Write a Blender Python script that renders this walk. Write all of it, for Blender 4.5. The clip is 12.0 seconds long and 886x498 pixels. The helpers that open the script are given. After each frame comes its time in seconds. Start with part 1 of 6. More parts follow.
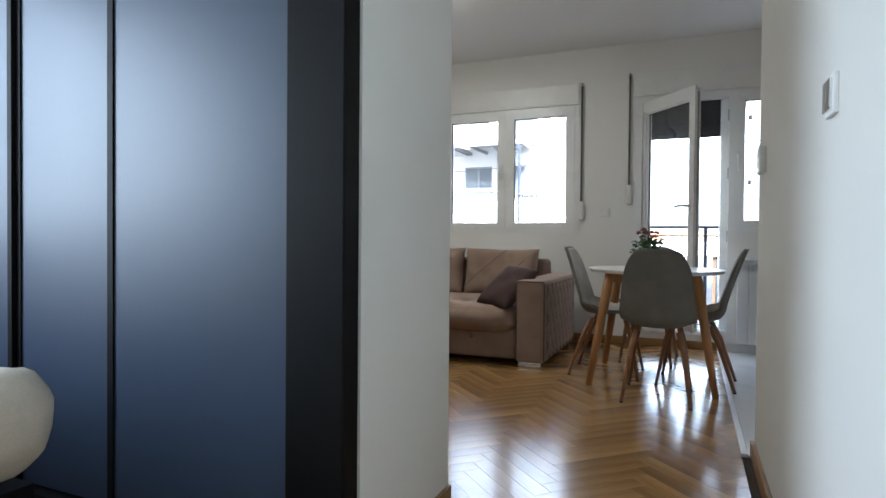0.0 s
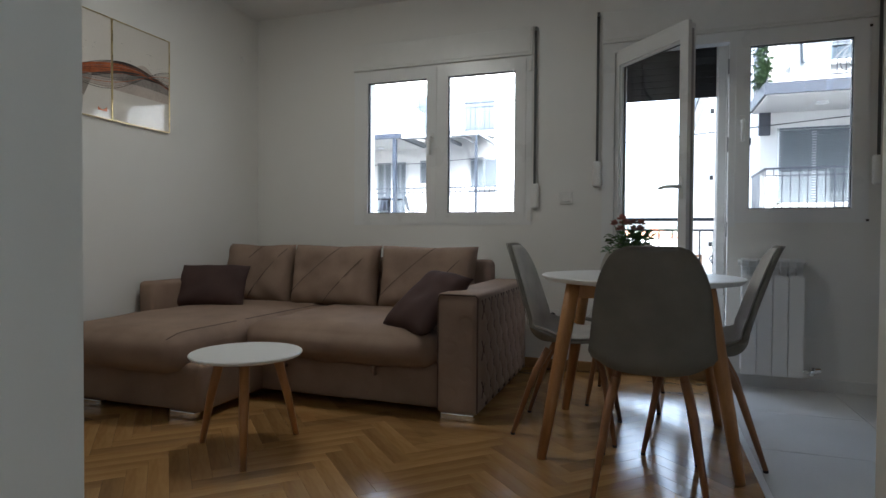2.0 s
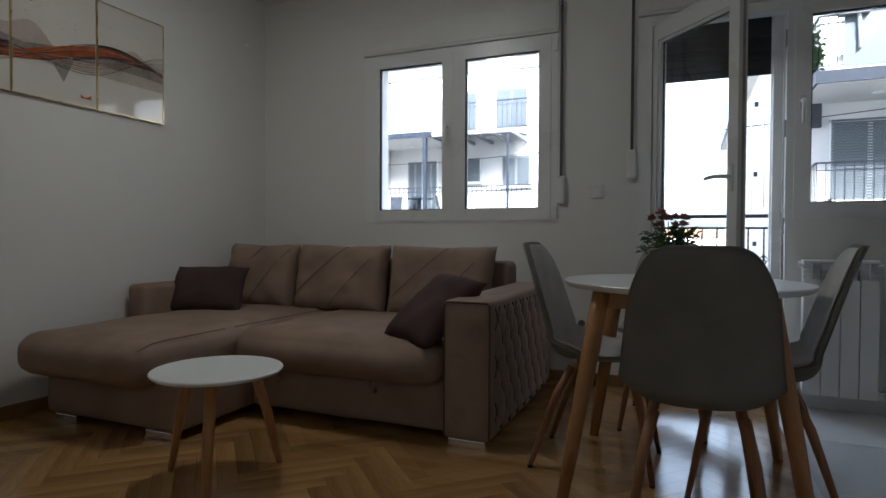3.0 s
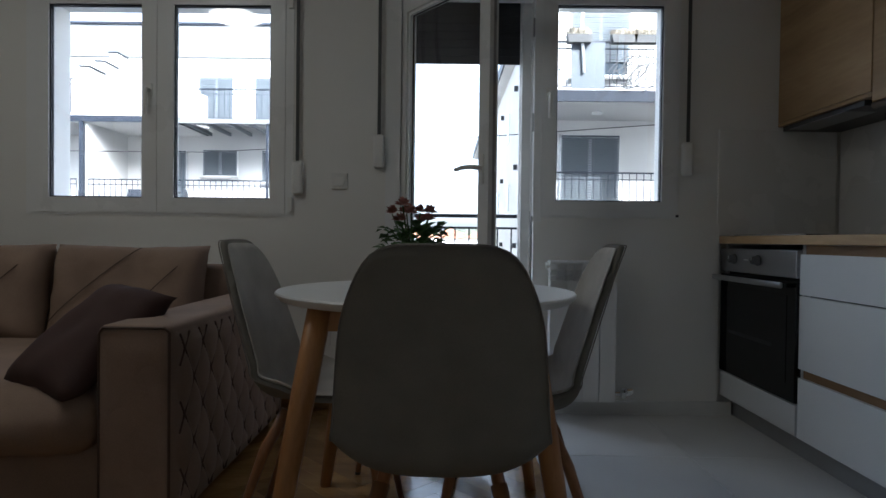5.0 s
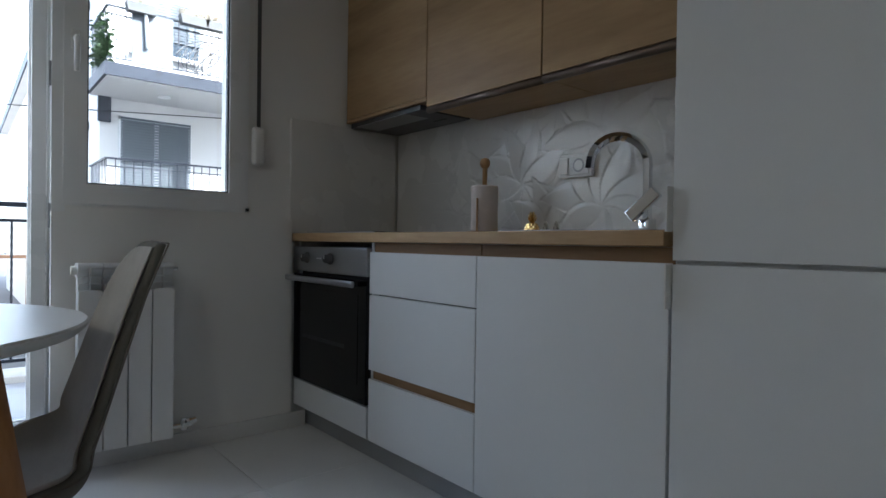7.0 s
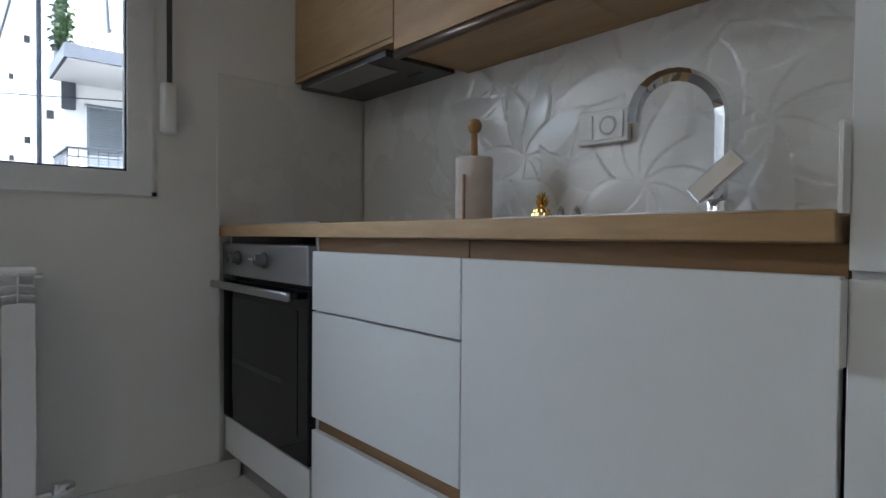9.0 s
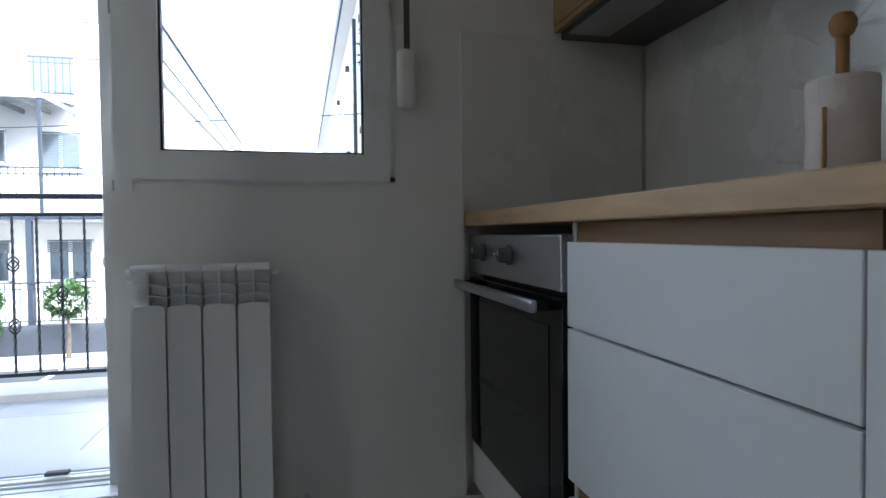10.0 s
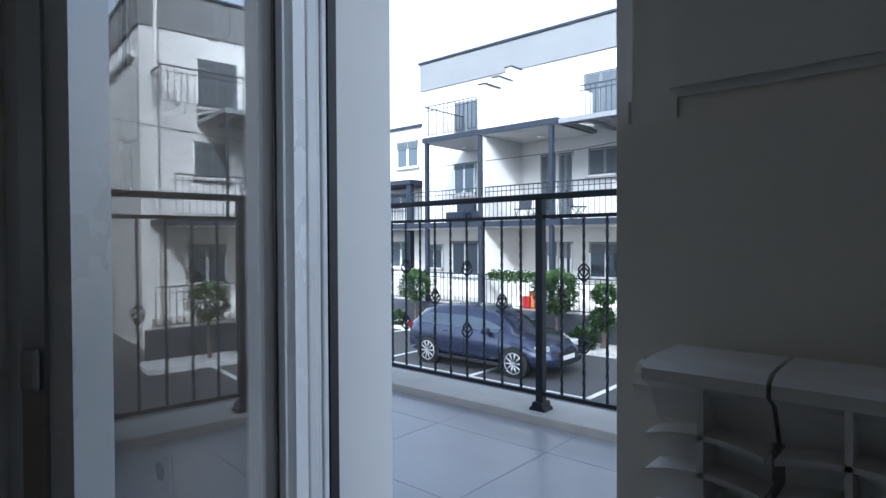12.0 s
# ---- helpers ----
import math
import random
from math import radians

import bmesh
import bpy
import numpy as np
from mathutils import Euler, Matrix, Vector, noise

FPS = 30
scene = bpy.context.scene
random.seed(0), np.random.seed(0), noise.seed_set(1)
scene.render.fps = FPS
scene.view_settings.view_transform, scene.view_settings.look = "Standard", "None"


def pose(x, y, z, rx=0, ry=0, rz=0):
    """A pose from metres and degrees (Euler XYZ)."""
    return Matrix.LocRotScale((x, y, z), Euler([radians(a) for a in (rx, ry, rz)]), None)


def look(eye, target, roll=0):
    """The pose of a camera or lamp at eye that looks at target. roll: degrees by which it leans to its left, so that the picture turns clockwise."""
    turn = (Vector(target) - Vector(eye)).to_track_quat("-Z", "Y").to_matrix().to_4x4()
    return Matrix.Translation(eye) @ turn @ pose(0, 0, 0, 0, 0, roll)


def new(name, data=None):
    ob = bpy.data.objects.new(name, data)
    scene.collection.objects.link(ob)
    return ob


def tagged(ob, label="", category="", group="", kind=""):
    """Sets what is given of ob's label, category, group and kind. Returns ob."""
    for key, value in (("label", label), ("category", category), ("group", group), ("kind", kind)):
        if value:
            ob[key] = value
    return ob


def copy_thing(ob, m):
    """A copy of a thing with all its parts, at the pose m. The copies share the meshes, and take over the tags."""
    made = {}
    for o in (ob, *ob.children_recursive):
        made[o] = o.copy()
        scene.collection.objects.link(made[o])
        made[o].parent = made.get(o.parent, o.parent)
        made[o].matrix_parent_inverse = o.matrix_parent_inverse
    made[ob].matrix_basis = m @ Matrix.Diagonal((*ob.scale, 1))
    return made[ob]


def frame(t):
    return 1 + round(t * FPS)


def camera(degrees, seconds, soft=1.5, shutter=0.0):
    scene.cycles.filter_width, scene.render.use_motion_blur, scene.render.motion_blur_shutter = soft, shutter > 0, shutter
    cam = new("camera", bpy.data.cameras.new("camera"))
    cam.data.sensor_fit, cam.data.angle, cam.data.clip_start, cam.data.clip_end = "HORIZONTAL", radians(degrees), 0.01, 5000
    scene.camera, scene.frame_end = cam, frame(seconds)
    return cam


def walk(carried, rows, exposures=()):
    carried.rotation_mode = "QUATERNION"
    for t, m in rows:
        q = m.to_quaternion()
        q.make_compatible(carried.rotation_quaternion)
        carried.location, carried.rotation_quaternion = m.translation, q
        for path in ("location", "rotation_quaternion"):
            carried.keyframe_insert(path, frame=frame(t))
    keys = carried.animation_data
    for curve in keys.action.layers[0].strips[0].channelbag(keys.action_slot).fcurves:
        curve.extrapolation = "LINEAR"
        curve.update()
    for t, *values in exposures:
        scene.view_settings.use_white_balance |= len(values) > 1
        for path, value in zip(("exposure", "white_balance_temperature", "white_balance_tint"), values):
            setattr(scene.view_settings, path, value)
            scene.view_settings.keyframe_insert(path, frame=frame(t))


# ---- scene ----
cam = camera(74.6, 12.0)
PATH = [
    (0, (0.157, -0.541, 0.898), (-0.628, 1.298, 0.866), 0.5),
    (0.5, (0.06, -0.137, 0.888), (-0.524, 1.776, 0.862), 0.6),
    (1, (0.005, 0.255, 0.859), (-0.486, 2.194, 0.841), 0.7),
    (1.5, (-0.002, 0.565, 0.892), (-0.524, 2.495, 0.858), 0.5),
    (2, (-0.023, 0.821, 0.881), (-0.69, 2.706, 0.842), 0.4),
    (2.5, (-0.048, 1.043, 0.877), (-0.829, 2.884, 0.838), 0.3),
    (4.5, (-0.01, 1.647, 0.867), (-0.512, 3.583, 0.824), 0.4),
    (5, (-0.006, 1.831, 0.865), (-0.017, 3.831, 0.833), 0.7),
    (5.5, (0.05, 1.971, 0.847), (0.556, 3.905, 0.834), 0.8),
    (6, (0.069, 2.093, 0.853), (0.939, 3.893, 0.837), 0.8),
    (6.5, (0.114, 2.169, 0.861), (1.265, 3.805, 0.844), 0.9),
    (7, (0.176, 2.228, 0.863), (1.454, 3.767, 0.843), 0.8),
    (9, (0.629, 2.697, 0.865), (1.931, 4.215, 0.825), 0.5),
    (9.5, (0.777, 2.895, 0.882), (1.697, 4.67, 0.821), 0.2),
    (10, (0.903, 3.112, 0.844), (1.369, 5.056, 0.789), -0.6),
    (10.5, (0.921, 3.446, 0.854), (0.791, 5.442, 0.808), -1.0),
    (11, (0.905, 3.741, 0.848), (0.21, 5.616, 0.815), -1.1),
    (11.5, (0.837, 3.977, 0.851), (-0.281, 5.634, 0.816), -0.6),
    (12, (0.66, 4.235, 0.856), (-0.654, 5.743, 0.825), -0.3),
]
EXPO = [(t, e, k, 5) for t, e, k in ((0.0, 3.35, 5520), (0.5, 3.3, 5600), (1.0, 3.1, 5620), (1.5, 2.85, 5600), (2.0, 2.55, 5580), (2.5, 2.3, 5530), (4.5, 1.6, 5480), (5.0, 1.75, 5500), (5.5, 1.85, 5500),
                                 (6.0, 2.1, 5480), (7.0, 2.3, 5470), (9.0, 2.97, 5600), (9.5, 2.95, 5530), (10.0, 2.5, 5400), (10.5, 1.9, 5320), (11.0, 1.5, 5290), (11.5, 1.25, 5260), (12.0, 0.85, 5230))]
walk(cam, [(t, look(eye, target, roll)) for t, eye, target, roll in PATH], EXPO)

# ---- world, sun ----
SUN = Vector((0.40, -0.72, 0.56)).normalized()
world = bpy.data.worlds.new("sky_world")
scene.world = world
world.use_nodes = True
wn = world.node_tree.nodes
sky = wn.new("ShaderNodeTexSky")
sky.sky_type, sky.sun_disc = "NISHITA", False
sky.dust_density, sky.air_density, sky.ozone_density = 4.0, 0.8, 0.3
sky.sun_elevation = math.asin(SUN.z)
sky.sun_rotation = math.atan2(SUN.x, SUN.y)
haze = wn.new("ShaderNodeHueSaturation")
haze.inputs["Saturation"].default_value, haze.inputs["Value"].default_value = 0.40, 2.0
world.node_tree.links.new(sky.outputs[0], haze.inputs["Color"])
wn["Background"].inputs["Strength"].default_value = 0.15
world.node_tree.links.new(haze.outputs[0], wn["Background"].inputs["Color"])
sun = new("sun", bpy.data.lights.new("sun", "SUN"))
sun.data.energy, sun.data.angle, sun.data.color = 2.5, radians(0.5), (1.0, 0.95, 0.88)
sun.matrix_world = look(SUN * 40, (0, 0, 0))


# daylight through the wide bedroom window behind the hall
bedroom_sky = new("bedroom_window_daylight", bpy.data.lights.new("bedroom_window_daylight", "AREA"))
bedroom_sky.data.shape, bedroom_sky.data.size, bedroom_sky.data.size_y = "RECTANGLE", 1.5, 1.3
bedroom_sky.data.energy, bedroom_sky.data.color = 6.0, (0.86, 0.93, 1.0)
bedroom_sky.matrix_world = look((-3.1, -0.6, 1.55), (0, -0.6, 1.55))


# ---- helpers of this scene ----
W = {}


SITE = [Matrix()]


def site(sx, sy, sz, tx, ty, tz):
    """Sets the scale and place of the plan by which the things outdoors are laid out."""
    SITE[0] = Matrix.Translation((tx, ty, tz)) @ Matrix.Diagonal((sx, sy, sz, 1))


def rot(x=0, y=0, z=0):
    return pose(0, 0, 0, x, y, z)


def thing(name, base, label, category, group="", kind="", rz=0):
    ob = new(name)
    ob.empty_display_size = 0.1
    ob.matrix_basis = pose(*(SITE[0] @ Vector(base)), 0, 0, rz)
    W[ob] = ob.matrix_basis.copy()
    return tagged(ob, label, category, group, kind)


def part(name, bm, material, parent=None, label="", smooth=False, local=False):
    """Links a bmesh given in world places as one mesh; local: given in the parent's own frame."""
    m = W.get(parent, Matrix())
    if not local:
        bm.transform(m.inverted() @ SITE[0])
    me = bpy.data.meshes.new(name)
    bmesh.ops.recalc_face_normals(bm, faces=bm.faces[:])
    bm.to_mesh(me)
    bm.free()
    for p in me.polygons:
        p.use_smooth = bool(smooth)
    if smooth == "auto":
        me.set_sharp_from_angle(angle=radians(35))
    me.materials.append(material)
    ob = new(name, me)
    ob.parent = parent
    W[ob] = m
    if label:
        ob["label"] = label
    return ob


def struct(name, bm, material, label, category, smooth=False, kind="structure"):
    return tagged(part(name, bm, material, None, "", smooth), label, category, "", kind)


def single(name, bm, material, label, category, smooth=False, group=""):
    return tagged(part(name, bm, material, None, "", smooth), label, category, group)


def box(bm, x0, x1, y0, y1, z0, z1, m=None):
    vs = [bm.verts.new((x, y, z)) for x in (x0, x1) for y in (y0, y1) for z in (z0, z1)]
    for f in ((0, 1, 3, 2), (4, 6, 7, 5), (0, 4, 5, 1), (2, 3, 7, 6), (0, 2, 6, 4), (1, 5, 7, 3)):
        bm.faces.new([vs[i] for i in f])
    if m is not None:
        bmesh.ops.transform(bm, matrix=m, verts=vs)
    return bm


def B(x0, x1, y0, y1, z0, z1, bevel=0.0, seg=2):
    bm = box(bmesh.new(), x0, x1, y0, y1, z0, z1)
    bmesh.ops.recalc_face_normals(bm, faces=bm.faces[:])
    if bevel:
        bmesh.ops.bevel(bm, geom=bm.edges[:], offset=bevel, segments=seg, profile=0.5, affect="EDGES")
    return bm


def boxes(rows):
    bm = bmesh.new()
    for r in rows:
        box(bm, *r)
    return bm


def ring_bm(bm, centres, radii, n=10, caps=True):
    """A tube through centres with a radius each."""
    rings = []
    k = len(centres)
    up = None
    for i, c in enumerate(centres):
        a, b = Vector(centres[max(i - 1, 0)]), Vector(centres[min(i + 1, k - 1)])
        d = (b - a).normalized()
        if up is None:
            up = d.orthogonal().normalized()
            if abs(d.z) > 0.9:
                up = Vector((1, 0, 0))
        side = d.cross(up).normalized()
        up = side.cross(d).normalized()
        ring = []
        for j in range(n):
            t = 2 * math.pi * (j + 0.5) / n
            r = radii[i]
            ring.append(bm.verts.new(Vector(c) + (side * math.cos(t) + up * math.sin(t)) * r))
        rings.append(ring)
    for a, b in zip(rings, rings[1:]):
        for j in range(n):
            bm.faces.new((a[j], a[(j + 1) % n], b[(j + 1) % n], b[j]))
    if caps:
        bm.faces.new(rings[0])
        bm.faces.new(rings[-1])
    return bm


def tube(centres, r, n=10):
    rr = r if isinstance(r, (list, tuple)) else [r] * len(centres)
    return ring_bm(bmesh.new(), centres, rr, n)


def lathe(profile, at=(0, 0, 0), n=24, bm=None):
    """Turns (radius, height) pairs round the upright axis."""
    bm = bm or bmesh.new()
    rings = []
    for r, z in profile:
        rings.append([bm.verts.new((at[0] + max(r, 1e-4) * math.cos(2 * math.pi * j / n), at[1] + max(r, 1e-4) * math.sin(2 * math.pi * j / n), at[2] + z)) for j in range(n)])
    for a, b in zip(rings, rings[1:]):
        for j in range(n):
            bm.faces.new((a[j], a[(j + 1) % n], b[(j + 1) % n], b[j]))
    bm.faces.new(rings[0])
    bm.faces.new(rings[-1])
    return bm


def prism(outline, a, b, axis="x"):
    """Extrudes an outline of pairs between a and b along an axis; pairs are the other two axes in order."""
    bm = bmesh.new()

    def at(p, v):
        return {"x": (v, p[0], p[1]), "y": (p[0], v, p[1]), "z": (p[0], p[1], v)}[axis]
    A = [bm.verts.new(at(p, a)) for p in outline]
    C = [bm.verts.new(at(p, b)) for p in outline]
    n = len(outline)
    for i in range(n):
        bm.faces.new((A[i], A[(i + 1) % n], C[(i + 1) % n], C[i]))
    bm.faces.new(A)
    bm.faces.new(C)
    return bm


def sheet(fn, nu, nv, thick=None):
    """A closed shell from fn(u, v) -> Vector, thick metres behind its face; without thick an open sheet."""
    bm = bmesh.new()
    P = [[Vector(fn(i / nu, j / nv)) for j in range(nv + 1)] for i in range(nu + 1)]
    F = [[bm.verts.new(p) for p in row] for row in P]
    for i in range(nu):
        for j in range(nv):
            bm.faces.new((F[i][j], F[i + 1][j], F[i + 1][j + 1], F[i][j + 1]))
    if thick:
        K = []
        for i in range(nu + 1):
            row = []
            for j in range(nv + 1):
                du = P[min(i + 1, nu)][j] - P[max(i - 1, 0)][j]
                dv = P[i][min(j + 1, nv)] - P[i][max(j - 1, 0)]
                nrm = du.cross(dv).normalized()
                row.append(bm.verts.new(P[i][j] - nrm * thick))
            K.append(row)
        for i in range(nu):
            for j in range(nv):
                bm.faces.new((K[i][j], K[i][j + 1], K[i + 1][j + 1], K[i + 1][j]))
        edge = [(i, 0) for i in range(nu)] + [(nu, j) for j in range(nv)] + [(i, nv) for i in range(nu, 0, -1)] + [(0, j) for j in range(nv, 0, -1)]
        for a, b in zip(edge, edge[1:] + edge[:1]):
            bm.faces.new((F[a[0]][a[1]], F[b[0]][b[1]], K[b[0]][b[1]], K[a[0]][a[1]]))
    return bm


def cushion(w, d, h, m, plump=0.42, wob=0.006, n=14):
    """A stuffed pillow w x d, h thick, placed by m."""
    bm = bmesh.new()
    top = {}
    for s in (1, -1):
        for i in range(n + 1):
            for j in range(n + 1):
                u, v = 2 * i / n - 1, 2 * j / n - 1
                rim = i in (0, n) or j in (0, n)
                if rim and s < 0:
                    continue
                e = (max(0.0, 1 - abs(u) ** 3.2) * max(0.0, 1 - abs(v) ** 3.2)) ** plump
                x = u * w / 2 * (1 - 0.05 * (1 - abs(v)) * abs(u))
                y = v * d / 2 * (1 - 0.05 * (1 - abs(u)) * abs(v))
                z = s * h / 2 * e + wob * noise.noise((x * 9, y * 9, s * 3 + w * 7 + h))
                top[(i, j, s)] = bm.verts.new((x, y, z))
    for s in (1, -1):
        for i in range(n):
            for j in range(n):
                q = [top.get((a, b, s)) or top[(a, b, 1)] for a, b in ((i, j), (i + 1, j), (i + 1, j + 1), (i, j + 1))]
                bm.faces.new(q if s > 0 else q[::-1])
    bm.transform(m)
    return bm


def soft_box(x0, x1, y0, y1, z0, z1, r=0.05, seg=4, wob=0.004, cuts=5, puff=0.0):
    """An upholstered block with rounded edges, slightly uneven; puff swells the faces."""
    bm = box(bmesh.new(), x0, x1, y0, y1, z0, z1)
    bmesh.ops.recalc_face_normals(bm, faces=bm.faces[:])
    bmesh.ops.bevel(bm, geom=bm.edges[:], offset=r, segments=seg, profile=0.5, affect="EDGES")
    big = [e for e in bm.edges if e.calc_length() > 0.12]
    bmesh.ops.subdivide_edges(bm, edges=big, cuts=cuts, use_grid_fill=True)
    c = Vector(((x0 + x1) / 2, (y0 + y1) / 2, (z0 + z1) / 2))
    hs = Vector(((x1 - x0) / 2, (y1 - y0) / 2, (z1 - z0) / 2))
    bm.normal_update()
    for v in bm.verts:
        q = v.co - c
        f = Vector((q.x / hs.x, q.y / hs.y, q.z / hs.z))
        amount = puff * (1 - min(1, f.x ** 2)) * (1 - min(1, f.z ** 2)) if abs(f.y) > 0.98 else puff * (1 - min(1, f.x ** 2)) * (1 - min(1, f.y ** 2)) if abs(f.z) > 0.98 else 0
        v.co += v.normal * (amount + wob * noise.noise(v.co * 5) + wob * 0.4 * noise.noise(v.co * 17))
    return bm


# ---- materials ----
def mat(name, col, rough=0.5, metal=0.0, var=0.08, scale=6.0, fine=120.0, bump=0.05, spec=0.5, stretch=(1, 1, 1), depth=0.004, rand=0.0, tint=None, coat=0.0, emit=None):
    m = bpy.data.materials.new(name)
    m.use_nodes = True
    n, l = m.node_tree.nodes, m.node_tree.links
    p = n["Principled BSDF"]
    co = n.new("ShaderNodeTexCoord")
    mp = n.new("ShaderNodeMapping")
    mp.inputs["Scale"].default_value = stretch
    l.new(co.outputs["Object"], mp.inputs[0])
    big, sm = n.new("ShaderNodeTexNoise"), n.new("ShaderNodeTexNoise")
    big.inputs["Scale"].default_value, sm.inputs["Scale"].default_value = scale, fine
    big.inputs["Detail"].default_value = 5
    for t in (big, sm):
        l.new(mp.outputs[0], t.inputs["Vector"])
    add = n.new("ShaderNodeMath")
    add.operation = "MULTIPLY_ADD"
    add.inputs[1].default_value = 0.35
    l.new(sm.outputs["Fac"], add.inputs[0])
    l.new(big.outputs["Fac"], add.inputs[2])
    ramp = n.new("ShaderNodeMix")
    ramp.data_type = "RGBA"
    c2 = tint or [min(1, c * (1 + var * 1.6)) for c in col]
    ramp.inputs[6].default_value = (*[c * (1 - var * 1.6) for c in col], 1)
    ramp.inputs[7].default_value = (*c2, 1)
    rng = n.new("ShaderNodeMapRange")
    rng.inputs[1].default_value, rng.inputs[2].default_value = 0.42, 0.95
    l.new(add.outputs[0], rng.inputs[0])
    l.new(rng.outputs[0], ramp.inputs[0])
    out = ramp.outputs[2]
    if rand:
        oi, ge = n.new("ShaderNodeObjectInfo"), n.new("ShaderNodeNewGeometry")
        s, fr = n.new("ShaderNodeMath"), n.new("ShaderNodeMath")
        s.operation, fr.operation = "ADD", "FRACT"
        l.new(oi.outputs["Random"], s.inputs[0])
        l.new(ge.outputs["Random Per Island"], s.inputs[1])
        l.new(s.outputs[0], fr.inputs[0])
        hv = n.new("ShaderNodeHueSaturation")
        vr = n.new("ShaderNodeMapRange")
        vr.inputs[3].default_value, vr.inputs[4].default_value = 1 - rand, 1 + rand
        l.new(fr.outputs[0], vr.inputs[0])
        l.new(vr.outputs[0], hv.inputs["Value"])
        l.new(out, hv.inputs["Color"])
        out = hv.outputs[0]
    l.new(out, p.inputs["Base Color"])
    rr = n.new("ShaderNodeMapRange")
    rr.inputs[3].default_value, rr.inputs[4].default_value = max(0.02, rough * 0.85), min(1, rough * 1.15)
    l.new(big.outputs["Fac"], rr.inputs[0])
    l.new(rr.outputs[0], p.inputs["Roughness"])
    p.inputs["Metallic"].default_value = metal
    p.inputs["Specular IOR Level"].default_value = spec
    p.inputs["Coat Weight"].default_value = coat
    p.inputs["Coat Roughness"].default_value = 0.12
    if bump:
        bp = n.new("ShaderNodeBump")
        bp.inputs["Strength"].default_value, bp.inputs["Distance"].default_value = bump, depth
        l.new(add.outputs[0], bp.inputs["Height"])
        l.new(bp.outputs[0], p.inputs["Normal"])
    if emit:
        p.inputs["Emission Color"].default_value, p.inputs["Emission Strength"].default_value = (*emit[:3], 1), emit[3]
    return m


def wood(name, a, b, rough=0.4, along="x", grain=14.0, rand=0.0, coat=0.0):
    """Streaky timber whose grain runs along one axis of the thing."""
    st = {"x": (0.12, 1, 1), "y": (1, 0.12, 1), "z": (1, 1, 0.12)}[along]
    return mat(name, a, rough, 0, 0.1, grain, grain * 9, 0.08, 0.4, st, 0.002, rand, b, coat)


def glass(name, col=(1, 1, 1), rough=0.0):
    m = bpy.data.materials.new(name)
    m.use_nodes = True
    p = m.node_tree.nodes["Principled BSDF"]
    p.inputs["Base Color"].default_value = (*col, 1)
    p.inputs["Transmission Weight"].default_value = 1.0
    p.inputs["Roughness"].default_value = rough
    p.inputs["IOR"].default_value = 1.5
    return m


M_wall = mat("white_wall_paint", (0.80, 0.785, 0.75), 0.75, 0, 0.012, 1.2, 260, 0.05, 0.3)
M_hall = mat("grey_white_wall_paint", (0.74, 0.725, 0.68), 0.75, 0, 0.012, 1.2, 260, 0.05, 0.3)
M_ceil = mat("ceiling_paint", (0.82, 0.81, 0.79), 0.85, 0, 0.012, 1.0, 200, 0.04, 0.2)
M_pvc = mat("white_pvc", (0.80, 0.80, 0.79), 0.28, 0, 0.015, 3, 300, 0.01, 0.5)
M_pvcold = mat("white_plastic", (0.78, 0.77, 0.74), 0.35, 0, 0.02, 8, 300, 0.01)
M_gasket = mat("black_rubber", (0.012, 0.012, 0.014), 0.5, 0, 0.1, 20, 200, 0.05)
M_parq = wood("oak_parquet", (0.32, 0.165, 0.054), (0.47, 0.275, 0.105), 0.19, "x", 9, 0.24, 0.3)
M_gap = mat("parquet_joint", (0.05, 0.027, 0.012), 0.8, 0, 0.1, 30)
M_skirt = wood("oak_skirting", (0.26, 0.14, 0.05), (0.36, 0.21, 0.09), 0.4, "x", 12)
M_tile = mat("white_floor_tile", (0.72, 0.71, 0.69), 0.22, 0, 0.03, 2.5, 90, 0.02, 0.5, rand=0.015)
M_splash = mat("relief_wall_tile", (0.76, 0.74, 0.70), 0.27, 0, 0.015, 4, 200, 0.01, 0.5)
M_cab = mat("white_cabinet_front", (0.76, 0.77, 0.77), 0.38, 0, 0.012, 2, 300, 0.01, 0.4)
# near-black cabinet body: shade between the fronts is put into its colour
M_gapshade = mat("cabinet_gap_shade", (0.03, 0.03, 0.03), 0.7)
M_plinth = mat("grey_plinth", (0.33, 0.33, 0.33), 0.4, 0.3, 0.04, 6)
M_oakv = wood("oak_veneer", (0.40, 0.255, 0.115), (0.54, 0.37, 0.19), 0.45, "y", 7)
M_work = wood("oak_worktop", (0.40, 0.25, 0.11), (0.60, 0.42, 0.22), 0.4, "y", 9)
M_groove = wood("oak_groove", (0.25, 0.14, 0.06), (0.33, 0.2, 0.09), 0.5, "y", 9)
M_bronze = mat("bronze_profile", (0.20, 0.16, 0.13), 0.35, 0.7, 0.05, 10, 200, 0.02)
M_steel = mat("brushed_steel", (0.42, 0.42, 0.43), 0.32, 0.95, 0.06, 4, 300, 0.05, stretch=(1, 0.05, 1))
M_chrome = mat("chrome", (0.80, 0.81, 0.83), 0.07, 1.0, 0.02, 8, 200, 0.0)
M_black = mat("black_glass", (0.004, 0.004, 0.005), 0.05, 0, 0.05, 5, 100, 0.0, 0.35)
M_ovenin = mat("oven_cavity", (0.03, 0.03, 0.032), 0.4, 0.2, 0.1, 6)
M_hood = mat("hood_grey", (0.12, 0.12, 0.125), 0.4, 0.6, 0.05, 6)
M_sofa = mat("beige_velvet", (0.275, 0.19, 0.142), 0.75, 0, 0.10, 5, 300, 0.12, 0.25, tint=(0.355, 0.253, 0.19))
